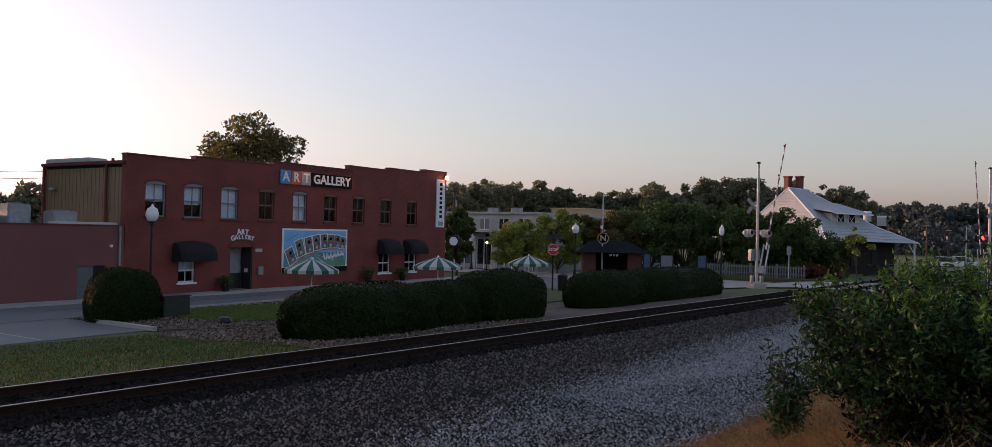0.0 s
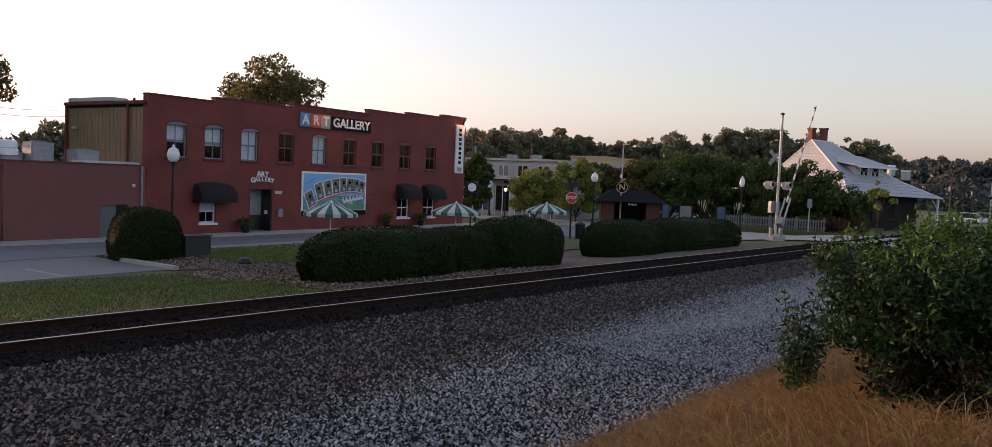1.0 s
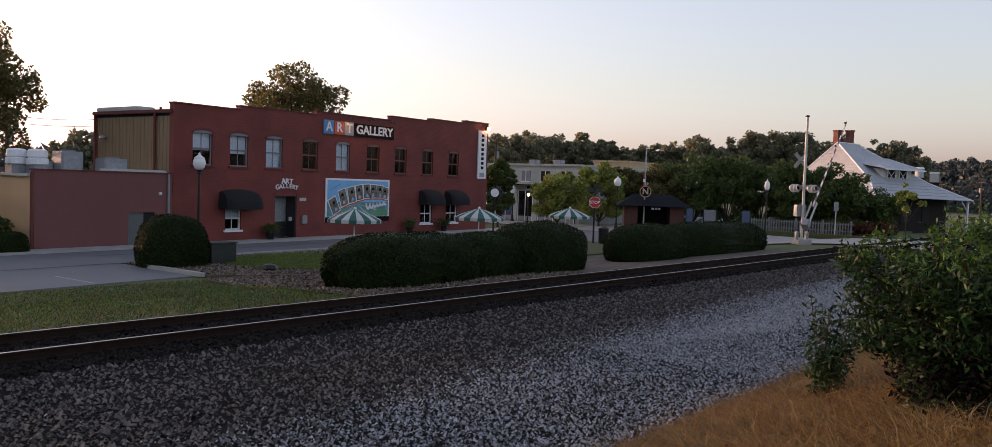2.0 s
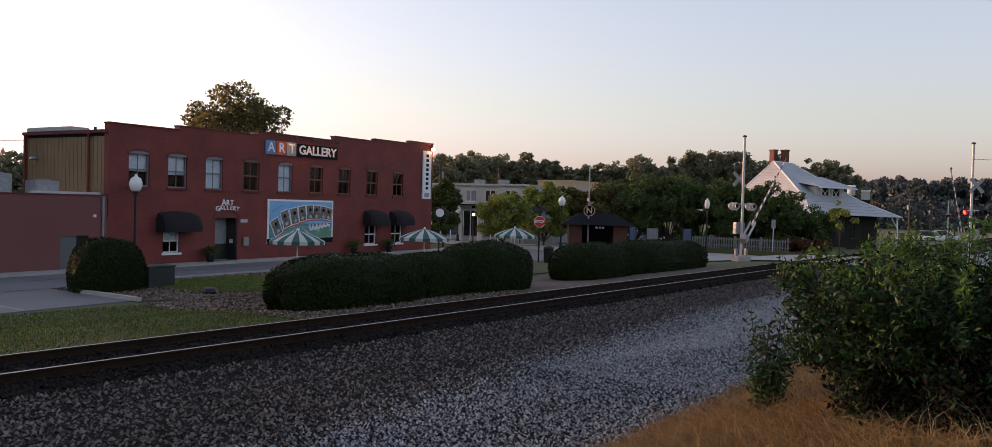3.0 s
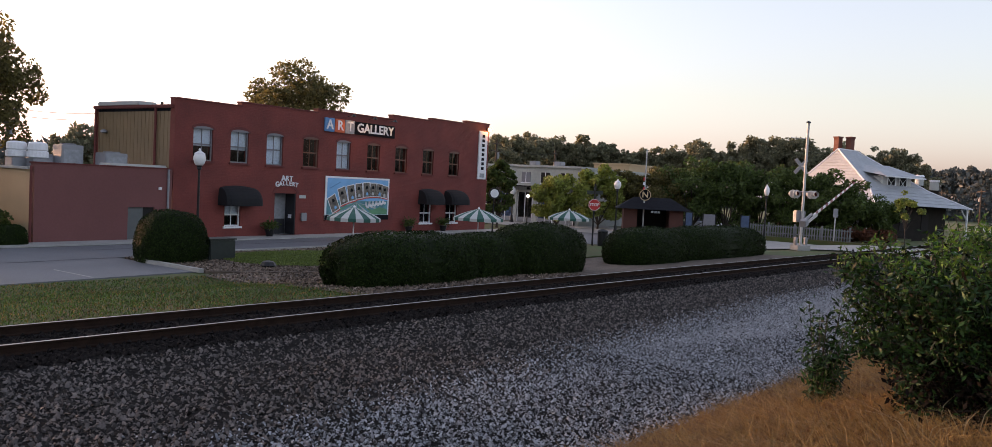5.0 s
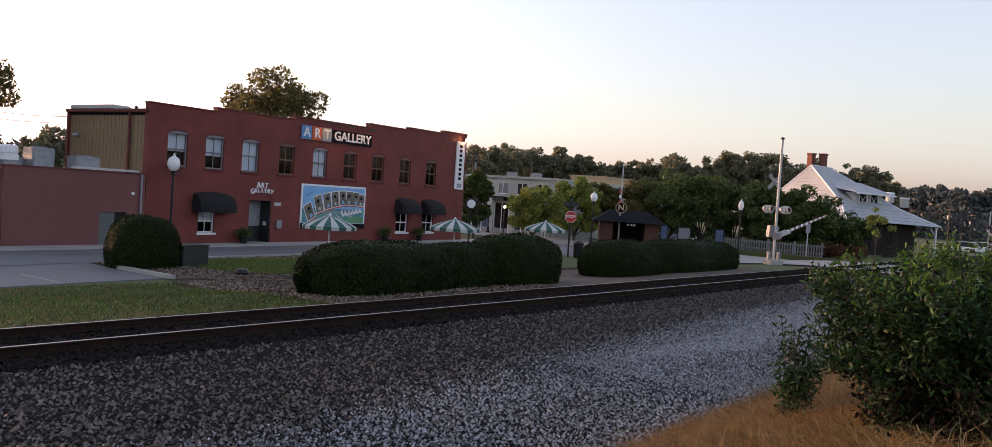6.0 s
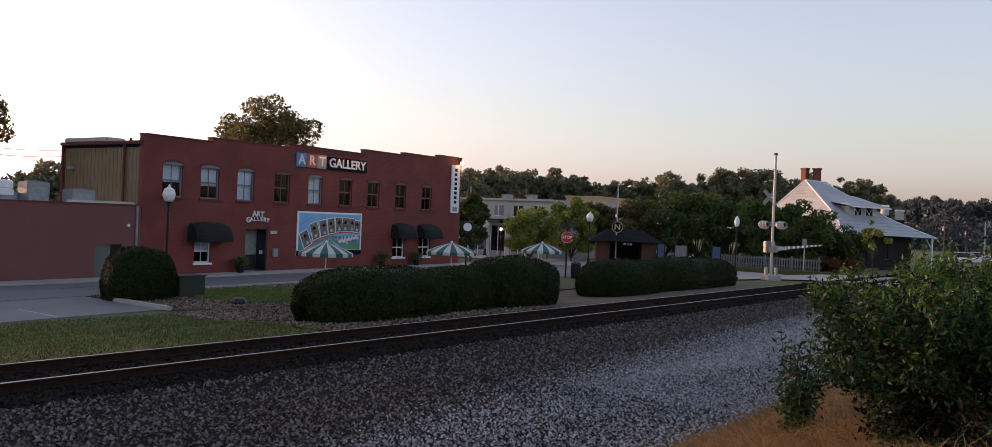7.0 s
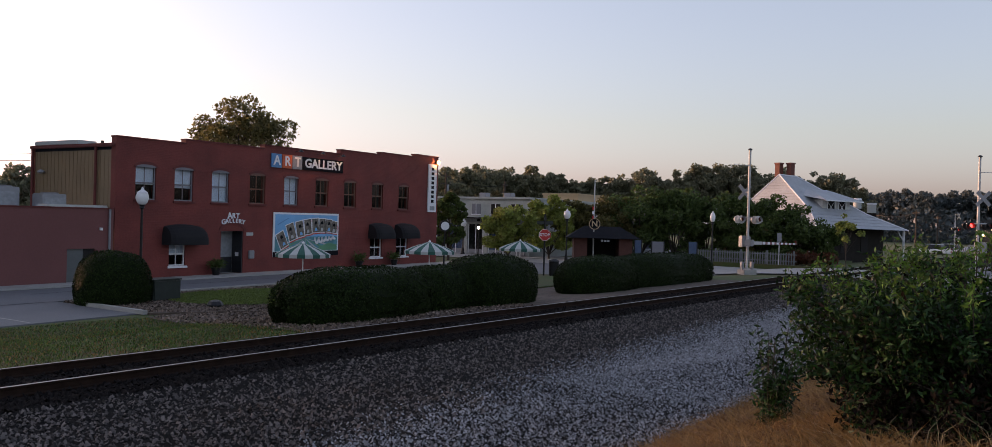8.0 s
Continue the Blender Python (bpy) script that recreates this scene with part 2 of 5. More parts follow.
def tube(bm, p0, p1, r0, r1=None, seg=10, caps=True):
    """A tapered rod from p0 to p1."""
    p0, p1 = Vector(p0), Vector(p1)
    r1 = r0 if r1 is None else r1
    q = (p1 - p0).to_track_quat("Z", "Y").to_matrix()
    rings = []
    for p, r in ((p0, r0), (p1, r1)):
        rings.append([bm.verts.new(p + q @ Vector((r * math.cos(6.28318 * i / seg), r * math.sin(6.28318 * i / seg), 0))) for i in range(seg)])
    for i in range(seg):
        j = (i + 1) % seg
        bm.faces.new((rings[0][i], rings[0][j], rings[1][j], rings[1][i]))
    if caps:
        bm.faces.new(rings[0][::-1])
        bm.faces.new(rings[1])
    return bm


def tubebm(*a, **k):
    return tube(bmesh.new(), *a, **k)


def lathe(bm, prof, seg=16, at=(0, 0, 0), closed=True):
    """A turned form from (radius, height) pairs."""
    rings = []
    for r, z in prof:
        rings.append([bm.verts.new((at[0] + max(r, 0.001) * math.cos(6.28318 * i / seg), at[1] + max(r, 0.001) * math.sin(6.28318 * i / seg), at[2] + z)) for i in range(seg)])
    for a, b in zip(rings, rings[1:]):
        for i in range(seg):
            j = (i + 1) % seg
            bm.faces.new((a[i], a[j], b[j], b[i]))
    bm.faces.new(rings[0][::-1])
    if closed:
        bm.faces.new(rings[-1])
    return bm


def prism(bm, poly, y0, y1):
    """A polygon of (x, z) pushed from y0 to y1."""
    a = [bm.verts.new((x, y0, z)) for x, z in poly]
    b = [bm.verts.new((x, y1, z)) for x, z in poly]
    bm.faces.new(a)
    bm.faces.new(b[::-1])
    for i in range(len(poly)):
        j = (i + 1) % len(poly)
        bm.faces.new((a[i], b[i], b[j], a[j]))
    return bm


def soup(name, verts, faces, material, parent=None, label=""):
    """A mesh of many small loose pieces from arrays."""
    me = bpy.data.meshes.new(name)
    k = faces.shape[1]
    me.vertices.add(len(verts))
    me.vertices.foreach_set("co", np.ascontiguousarray(verts, np.float32).ravel())
    me.loops.add(faces.size)
    me.loops.foreach_set("vertex_index", np.ascontiguousarray(faces, np.int32).ravel())
    me.polygons.add(len(faces))
    me.polygons.foreach_set("loop_start", np.arange(0, faces.size, k, dtype=np.int32))
    me.update(calc_edges=True)
    me.validate()
    me.materials.append(M[material])
    ob = new(name, me)
    ob.parent = parent
    return tagged(ob, label)


def leaves(name, pts, size, material, parent=None, label="", seed=1, long=1.8, face=None):
    """A pointed leaf at each point, turned at random or roughly along the surface with normals face."""
    rg = np.random.default_rng(seed)
    n = len(pts)
    a = rg.normal(size=(n, 3))
    if face is not None:
        a = np.cross(face + rg.normal(0, 0.45, (n, 3)), a)
    a /= np.linalg.norm(a, axis=1)[:, None]
    b = np.cross(a, rg.normal(size=(n, 3)) if face is None else face + rg.normal(0, 0.3, (n, 3)))
    b /= np.linalg.norm(b, axis=1)[:, None] + 1e-9
    s = (size * rg.uniform(0.6, 1.3, n))[:, None]
    v = np.stack([pts - a * s * long / 2, pts + b * s / 2, pts + a * s * long / 2, pts - b * s / 2], 1).reshape(-1, 3)
    f = np.arange(4 * n).reshape(n, 4)
    return soup(name, v, f, material, parent, label)


def text_bm(s, size, depth=0.02):
    cu = bpy.data.curves.new("text", "FONT")
    cu.offset = 0.022 * size
    cu.body, cu.size, cu.extrude, cu.align_x, cu.align_y, cu.resolution_u = s, size, depth / 2, "CENTER", "CENTER", 3
    ob = new("text", cu)
    me = bpy.data.meshes.new_from_object(ob)
    bm = bmesh.new()
    bm.from_mesh(me)
    bpy.data.objects.remove(ob)
    bpy.data.curves.remove(cu)
    bpy.data.meshes.remove(me)
    bm.transform(pose(0, 0, 0, 90))
    return bm


# ---- the lie of the land: s runs along the track, n across it ----
TO, TU, TV = Vector((0, 14.1, 0)), Vector((0.9933, -0.1152, 0)), Vector((0.1152, 0.9933, 0))
RAIL_Z = 0.55
PROFILE = ((-3000, 2.6), (-40, 2.4), (-14, 1.75), (-12.5, 1.5), (-9.4, 0.44), (-8.6, 0.35), (-4.5, 0.3), (-2.6, 0.3), (-1.7, 0.37), (1.7, 0.37), (2.6, 0.34), (5.0, 0.22), (7.2, 0.0), (3000, 0.0))


def gz(n):
    return float(np.interp(n, [p[0] for p in PROFILE], [p[1] for p in PROFILE]))


def at(s, n, dz=0.0):
    return TO + TU * s + TV * n + Vector((0, 0, gz(n) + dz))


def sn(x, y):
    d = Vector((x, y, 0)) - TO
    return d.dot(TU), d.dot(TV)


def strip(name, s_list, n_list, dz, material, bumpy=0.0, **tags):
    """A sheet over the land between the given lines along and across the track."""
    bm = bmesh.new()
    rows = [[bm.verts.new(at(s, n, dz + (bumpy * noise.noise((s * 0.9, n * 0.9, 3)) if bumpy else 0))) for n in n_list] for s in s_list]
    for a, b in zip(rows, rows[1:]):
        for i in range(len(n_list) - 1):
            bm.faces.new((a[i], b[i], b[i + 1], a[i + 1]))
    ob = link_bm(name, bm, material)
    return tagged(ob, kind="structure", **tags)


def lines(a, b, step):
    k = max(1, round((b - a) / step))
    return [a + (b - a) * i / k for i in range(k + 1)]


def sheet(name, x0, x1, y0, y1, z, material, **tags):
    """A level slab of paving with a little thickness."""
    return tagged(link_bm(name, boxbm(x0, x1, y0, y1, z - 0.08, z), material), kind="structure", **tags)


# ---- ground ----
strip("ground", [-2500, -600, -150, -60, -30, -10, 0, 10, 20, 30, 45, 60, 80, 110, 160, 300, 700, 2500],
      [-2500, -600, -150, -40, -20, -14, -12.5, -11, -9.4, -8.6, -4.5, -2.6, -1.7, 1.7, 2.6, 5.0, 7.2, 12, 30, 80, 200, 700, 2500],
      -0.03, "grass_soil", label="green and brown lawn round the town", category="ground")
strip("dry_bank", lines(-30, 60, 0.8), [-40, -30, -20, -14, -13, -12.5, -11.6, -10.7, -9.8, -9.4, -9.2], 0.0, "bank_soil", 0.06, label="bank covered with dry orange grass", category="ground")
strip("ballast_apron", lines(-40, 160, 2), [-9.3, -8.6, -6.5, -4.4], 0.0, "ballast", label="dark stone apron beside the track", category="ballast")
bm = bmesh.new()
rows = []
for s in lines(15, 160, 1):
    edge = min(-4.6, -7.6 + 0.1 * s + 0.35 * noise.noise((s * 0.5, 1.5, 0)))
    near = max(-9.1, edge - 0.25 * (s - 14) - 0.5 * abs(noise.noise((s * 0.4, 7.5, 0))))
    rows.append([bm.verts.new(at(s, near + (edge - near) * k / 4, 0.01 + 0.012 * (0 < k < 4))) for k in range(5)])
for a, b in zip(rows, rows[1:]):
    for i in range(4):
        bm.faces.new((a[i], b[i], b[i + 1], a[i + 1]))
tagged(link_bm("gravel_lane", bm, "gravel"), "pale dusty grey gravel lane beside the track", "gravel", kind="structure")
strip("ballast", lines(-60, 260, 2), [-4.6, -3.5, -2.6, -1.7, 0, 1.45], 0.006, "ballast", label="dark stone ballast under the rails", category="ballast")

# road past the gallery, its lot and the crossing street
sheet("road", -60, 62, 27.3, 31.7, 0.012, "asphalt", label="grey asphalt street in front of the gallery", category="road")
sheet("car_park", -40, 15.9, 22.6, 27.3, 0.008, "asphalt", label="asphalt car park beside the street", category="car park")
sheet("pavement", -60, 60, 31.7, 33.0, 0.1, "concrete", label="narrow concrete pavement along the gallery", category="pavement")
sheet("plaza", 43, 62, 13.2, 27.3, 0.016, "asphalt", label="asphalt side street beyond the hedges", category="road")
strip("crossing_road", [51.2, 61.5], [-40, -20, -14, -12.5, -9.4, -8.6, -4.5, -2.6, -1.7, 1.7, 2.6, 5.0, 7.2, 20, 60, 120], 0.05, "concrete", label="worn pale road over the level crossing", category="road")
sheet("far_street", 60, 150, 18, 30, 0.004, "asphalt", label="street behind the depot garden", category="road")


def kerb(name, pts, w=0.16, h=0.13):
    bm = bmesh.new()
    for (x0, y0), (x1, y1) in zip(pts, pts[1:]):
        d = Vector((x1 - x0, y1 - y0, 0)).normalized()
        s = Vector((-d.y, d.x, 0)) * w / 2
        p, q = Vector((x0, y0, 0)) - d * 0.02, Vector((x1, y1, 0)) + d * 0.02
        lo = [bm.verts.new(v) for v in (p - s, p + s, q + s, q - s)]
        hi = [bm.verts.new(v + Vector((0, 0, h))) for v in (p - s, p + s, q + s, q - s)]
        bm.faces.new(hi)
        for i in range(4):
            j = (i + 1) % 4
            bm.faces.new((lo[i], lo[j], hi[j], hi[i]))
    return tagged(link_bm(name, bm, "concrete"), "pale concrete kerb round the planting bed", "kerb", kind="structure")


def fan(name, pts, z, material, **tags):
    bm = bmesh.new()
    lo = [bm.verts.new((x, y, -0.05)) for x, y in pts]
    hi = [bm.verts.new((x, y, z)) for x, y in pts]
    bm.faces.new(hi)
    for i in range(len(pts)):
        j = (i + 1) % len(pts)
        bm.faces.new((lo[i], lo[j], hi[j], hi[i]))
    return tagged(link_bm(name, bm, material), kind="structure", **tags)


bed = [(16.0, 27.0), (15.9, 22.2), (18.5, 20.4), (24, 19.9), (42, 17.6), (42.5, 27.0)]
fan("mulch_bed", bed, 0.05, "mulch", label="brown mulch bed with small stones", category="planting bed")
kerb("kerb", [(42.5, 27.1), (17.0, 27.1), (16.2, 26.7), (15.85, 25.5), (15.8, 22.3)])
strip("mulch_slope", lines(14.4, 43, 1.5), [1.6, 2.6, 3.5, 5.0, 7.2, 9.4], 0.012, "mulch", label="brown mulch slope under the hedges", category="planting bed")
lawn = [(21.3 + 3.0 * math.cos(a) * (1 + 0.35 * (math.cos(a) > 0)), 23.9 + 2.55 * math.sin(a)) for a in [i * 6.28318 / 36 for i in range(36)]]
fan("lawn_island", lawn, 0.07, "grass_soil", label="rounded island of mown green grass", category="lawn")
fan("lawn_verge", [(28, 26.8), (28, 18.6), (42.2, 17.8), (42.2, 26.8)], 0.068, "grass_soil", label="green grass verge behind the hedges", category="lawn")
fan("mulch_ring", [(24.0 + 1.0 * math.cos(i * 0.3927), 22.6 + 0.9 * math.sin(i * 0.3927)) for i in range(16)], 0.085, "mulch", label="ring of mulch in the lawn", category="planting bed")


# ---- track ----
def rail(n0, name):
    bm = bmesh.new()
    prof = ((-0.07, -0.17), (0.07, -0.17), (0.07, -0.15), (0.012, -0.13), (0.012, -0.045), (0.036, -0.035), (0.036, -0.004), (-0.036, -0.004), (-0.036, -0.035), (-0.012, -0.045), (-0.012, -0.13), (-0.07, -0.15))
    ends = []
    for s in (-80, 300):
        o = TO + TU * s
        ends.append([bm.verts.new(o + TV * (n0 + a) + Vector((0, 0, RAIL_Z + b))) for a, b in prof])
    for i in range(len(prof)):
        j = (i + 1) % len(prof)
        bm.faces.new((ends[0][i], ends[0][j], ends[1][j], ends[1][i]))
    r = tagged(link_bm(name, bm, "rail_rust"), "rusty steel rail with a polished head", "rail", "rails of the track")
    bm = bmesh.new()
    v = [bm.verts.new(TO + TU * s + TV * (n0 + a) + Vector((0, 0, RAIL_Z + b))) for s in (-80, 300) for a, b in ((-0.033, -0.003), (-0.033, 0), (0.033, 0), (0.033, -0.003))]
    for i in range(3):
        bm.faces.new((v[i], v[i + 1], v[i + 5], v[i + 4]))
    part("rail_head", bm, "rail_head", r, "polished running surface")
    return r


for n0 in (-0.755, 0.755):
    rail(n0, "rail")
ties = empty("sleepers", label="dark creosoted wooden sleepers under the rails", category="sleepers")
tie_me = bpy.data.meshes.new("sleeper")
_b = boxbm(-0.11, 0.11, -1.3, 1.3, -0.16, 0, bevel=0.012)
_b.to_mesh(tie_me)
_b.free()
tie_me.materials.append(M["tie"])
for i in range(250):
    s = -12 + i * 0.54
    o = new("sleeper", tie_me)
    o.parent = ties
    p = TO + TU * s
    o.matrix_world = pose(p.x, p.y, RAIL_Z - 0.165, 0, 0, -6.61 + random.uniform(-0.8, 0.8))


def lane_edge(s):
    return np.clip(-6.9 + 0.105 * s, -7.3, -4.3)


def stones(name, n_stones, s0, s1, n0, n1, size, material, seed, side=0, **tags):
    """Loose broken stones, thinning out along the track."""
    rg = np.random.default_rng(seed)
    s = s0 + (s1 - s0) * rg.random(n_stones) ** 1.7
    n = rg.uniform(n0, n1, n_stones)
    if side:  # keep to one side of the slanting, ragged edge between ballast and lane
        keep = side * (n - lane_edge(s) + rg.normal(0, 0.45, n_stones)) > 0
        s, n = s[keep], n[keep]
        n_stones = len(s)
    z = np.interp(n, [p[0] for p in PROFILE], [p[1] for p in PROFILE]) + rg.uniform(-0.01, 0.045, n_stones)
    c = np.stack([TO.x + TU.x * s + TV.x * n, TO.y + TU.y * s + TV.y * n, z], 1)
    base = np.array([(1, 0, -0.3), (0, 1, -0.3), (-1, 0, -0.3), (0, -1, -0.3), (0, 0, 0.75)], float)
    f = np.array([(0, 1, 4), (1, 2, 4), (2, 3, 4), (3, 0, 4)])
    t = rg.uniform(0, 6.283, n_stones)
    tilt = rg.normal(0, 0.45, (n_stones, 2))
    v = base[None] * rg.uniform(0.55, 1.3, (n_stones, 5, 1)) * (size * rg.uniform(0.55, 1.4, (n_stones, 1, 1)))
    v[:, 4, :2] += rg.normal(0, 0.35 * size, (n_stones, 2))
    c_, s_ = np.cos(t)[:, None], np.sin(t)[:, None]
    x_, y_ = v[..., 0] * c_ - v[..., 1] * s_, v[..., 0] * s_ + v[..., 1] * c_
    v = np.stack([x_, y_, v[..., 2] + x_ * tilt[:, :1] + y_ * tilt[:, 1:]], -1) + c[:, None]
    ff = (f[None] + 5 * np.arange(n_stones)[:, None, None]).reshape(-1, 3)
    return tagged(soup(name, v.reshape(-1, 3), ff, material), kind="stuff", **tags)


stones("ballast_stones", 85000, 2, 62, -9.3, -1.75, 0.0285, "stone_dark", 3, 1, label="loose dark brown ballast stones", category="ballast")
stones("edge_ballast", 11000, 2, 60, -1.7, -0.85, 0.04, "stone_black", 7, label="near-black ballast stones along the rail", category="ballast")
stones("inner_ballast", 8000, 2, 60, -0.7, 0.7, 0.04, "stone_black", 5, label="ballast stones between the rails", category="ballast")
stones("far_ballast", 5000, 0, 60, 0.85, 1.55, 0.04, "stone_black", 6, label="ballast stones beyond the rails", category="ballast")
stones("gravel_stones", 185000, 2, 58, -9.7, -3.6, 0.0195, "stone_grey", 4, -1, label="pale grey broken gravel", category="gravel")

stones("lane_gravel", 32000, 14, 48, -9.0, -4.2, 0.017, "stone_grey", 8, -1, label="fine pale gravel scattered on the lane", category="gravel")


def blades(name, pts, h, w, material, seed, lean=0.5, **tags):
    rg = np.random.default_rng(seed)
    n = len(pts)
    a = rg.uniform(0, 6.283, n)
    d = np.stack([np.cos(a), np.sin(a), 0 * a], 1)
    hh = (h * rg.uniform(0.5, 1.4, n))[:, None]
    l = np.stack([rg.normal(size=n), rg.normal(size=n), 0 * a], 1) * lean
    up = np.array([0, 0, 1.0])
    mid, tip = pts + (up + l * 0.35) * hh * 0.55, pts + (up * 0.85 + l) * hh
    v = np.stack([pts - d * w, pts + d * w, mid + d * w * 0.8, tip, mid - d * w * 0.8], 1).reshape(-1, 3)
    f = (np.array([(0, 1, 2), (0, 2, 4), (4, 2, 3)])[None] + 5 * np.arange(n)[:, None, None]).reshape(-1, 3)
    return tagged(soup(name, v, f, material), kind="stuff", **tags)


def land_points(k, s0, s1, n0, n1, seed, clump=0.0):
    rg = np.random.default_rng(seed)
    s, n = rg.uniform(s0, s1, k), rg.uniform(n0, n1, k)
    if clump:
        c = rg.integers(0, max(2, k // 40), k)
        cs, cn = rg.uniform(s0, s1, c.max() + 1), rg.uniform(n0, n1, c.max() + 1)
        m = rg.random(k) < 0.7
        s = np.where(m, cs[c] + rg.normal(0, clump, k), s)
        n = np.clip(np.where(m, cn[c] + rg.normal(0, clump, k), n), n0, n1)
    z = np.interp(n, [p[0] for p in PROFILE], [p[1] for p in PROFILE])
    return np.stack([TO.x + TU.x * s + TV.x * n, TO.y + TU.y * s + TV.y * n, z], 1)


straw_at = land_points(170000, 4.0, 20, -13.4, -9.4, 11, 0.14)
under = ((straw_at[:, 0] - 7.9) / 1.35) ** 2 + ((straw_at[:, 1] + 0.35) / 1.15) ** 2  # no straw under the bush, so dark soil stands for its shade
straw_at = straw_at[under > np.random.default_rng(15).uniform(0.6, 1.25, len(straw_at))]
blades("dry_grass", straw_at, 0.17, 0.003, "straw", 12, 0.95, label="tangled dry orange-brown grass on the bank", category="dry grass")
gold_at = land_points(15000, 4.5, 16, -13.6, -10.0, 21, 0.1)
gold_at = gold_at[((gold_at[:, 0] - 7.9) / 1.3) ** 2 + ((gold_at[:, 1] + 0.35) / 1.1) ** 2 > 1]
blades("long_dry_grass", gold_at, 0.24, 0.0042, "gold_grass", 22, 1.25, label="long bent golden strands over the dry grass", category="dry grass")
rgc = np.random.default_rng(41)
chips = np.stack([rgc.uniform(15.9, 30, 16000), rgc.uniform(19.9, 27, 16000), rgc.uniform(0.053, 0.075, 16000)], 1)
chips = chips[chips[:, 1] > 22.2 - 0.7 * (chips[:, 0] - 15.9).clip(0, 2.6) - 0.04 * (chips[:, 0] - 18.5).clip(0, 20) + 0.1]
away = np.hypot((chips[:, 0] - 21.3) / np.where(chips[:, 0] > 21.3, 4.05, 3.0), (chips[:, 1] - 23.9) / 2.55) > rgc.uniform(0.98, 1.06, len(chips))
slope = land_points(9000, 14.5, 24, 1.7, 9.2, 43)
slope[:, 2] += rgc.uniform(0.015, 0.04, 9000)
chips = np.concatenate([chips[away], slope])
tagged(leaves("mulch_chips", chips, 0.065, "mulch_chip", seed=42, long=1.6), "loose bark chips and pebbles on the mulch", "mulch", kind="stuff")
blades("thatch", land_points(16000, -8, 15, 1.55, 9.3, 44, 0.35), 0.05, 0.008, "straw", 45, 0.9, label="brown thatch patches in the lawn", category="grass")
rg = np.random.default_rng(16)
stalk_at = land_points(2600, 4.0, 16, -13.4, -10.4, 17)
blades("dry_stalks", stalk_at[(np.hypot(stalk_at[:, 0] - 6.9, stalk_at[:, 1] - 0.2) < rg.uniform(0.2, 1.5, 2600))], 0.28, 0.0028, "stalk", 18, 1.1, label="long pale dry stalks before the bush", category="dry grass")
isl = np.random.default_rng(23)
ia, ir = isl.uniform(0, 6.283, 22000), isl.random(22000) ** 0.5
isl_at = np.stack([21.3 + 3.0 * ir * np.cos(ia) * np.where(np.cos(ia) > 0, 1.35, 1.0), 23.9 + 2.55 * ir * np.sin(ia), np.full(22000, 0.07)], 1)
isl_at = isl_at[np.hypot((isl_at[:, 0] - 24.0) / 1.05, (isl_at[:, 1] - 22.6) / 0.95) > 1]
blades("island_grass", isl_at, 0.05, 0.008, "island_blade", 24, 0.8, label="mown yellow-green grass on the rounded island", category="grass")
blades("lawn_grass", land_points(66000, -8, 14.5, 1.5, 9.2, 13, 0.6), 0.06, 0.007, "blade", 14, 0.9, label="short green lawn grass beside the track", category="grass")


# ---- gallery building ----
FY = 32.9
FX0, FX1 = 21.7, 46.0
gallery = empty("gallery_building", label="two-storey painted red brick gallery with stepped parapet", category="building")


def holed_wall(bm, x0, x1, z0, z1, y0, y1, holes):
    """A wall with rectangular openings right through it."""
    xs = sorted({x0, x1, *[h[0] for h in holes], *[h[1] for h in holes]})
    zs = sorted({z0, z1, *[h[2] for h in holes], *[h[3] for h in holes]})
    for a, b in zip(xs, xs[1:]):
        for c, d in zip(zs, zs[1:]):
            m, k = (a + b) / 2, (c + d) / 2
            if any(h[0] < m < h[1] and h[2] < k < h[3] for h in holes):
                continue
            for y in (y0, y1):
                bm.faces.new([bm.verts.new(p) for p in ((a, y, c), (b, y, c), (b, y, d), (a, y, d))])
    for h in (*holes, (x0, x1, z0, z1)):
        a, b, c, d = h
        for p, q in (((a, c), (b, c)), ((b, c), (b, d)), ((b, d), (a, d)), ((a, d), (a, c))):
            bm.faces.new([bm.verts.new(v) for v in ((p[0], y0, p[1]), (q[0], y0, q[1]), (q[0], y1, q[1]), (p[0], y1, p[1]))])
    bmesh.ops.remove_doubles(bm, verts=bm.verts, dist=0.0005)
    return bm


UP_X = [23.2, 25.25, 27.4, 29.8, 32.2, 34.6, 37.0, 39.55, 42.2]
UP_W, UP_Z0, UP_Z1 = 1.06, 3.68, 5.22
LOW = [(24.5, 25.42, 0.6, 1.72), (38.95, 40.1, 0.62, 1.85), (41.55, 42.75, 0.62, 1.85)]
ARCH = (27.5, 28.92, 0.1, 2.25)
holes = [(x - UP_W / 2, x + UP_W / 2, UP_Z0, UP_Z1) for x in UP_X] + LOW + [ARCH]
part("front_wall", holed_wall(bmesh.new(), FX0, FX1, 0.0, 6.3, FY, FY + 0.35, holes), "brick_red", gallery)
PARAPET = [(21.7, 25.3, 6.41), (25.3, 30.2, 6.6), (30.2, 36.1, 6.78), (36.1, 39.8, 7.04), (39.8, 43.4, 7.19), (43.4, 46.0, 7.36)]
for i, (a, b, z) in enumerate(PARAPET):
    part("parapet", boxbm(a, b, FY, FY + 0.35, 6.3, z), "brick_red", gallery)
    part("coping", boxbm(a - 0.02, b + 0.02, FY - 0.05, FY + 0.4, z, z + 0.07, bevel=0.015), "brick_dark", gallery, "dark coping along the parapet")
part("side_wall", boxbm(FX1 - 0.35, FX1, FY + 0.35, FY + 6.4, 0, 7.0), "brick_red", gallery)
part("back_wall", boxbm(FX0, FX1, FY + 6.4, FY + 6.65, 0, 6.0), "brick_red", gallery)
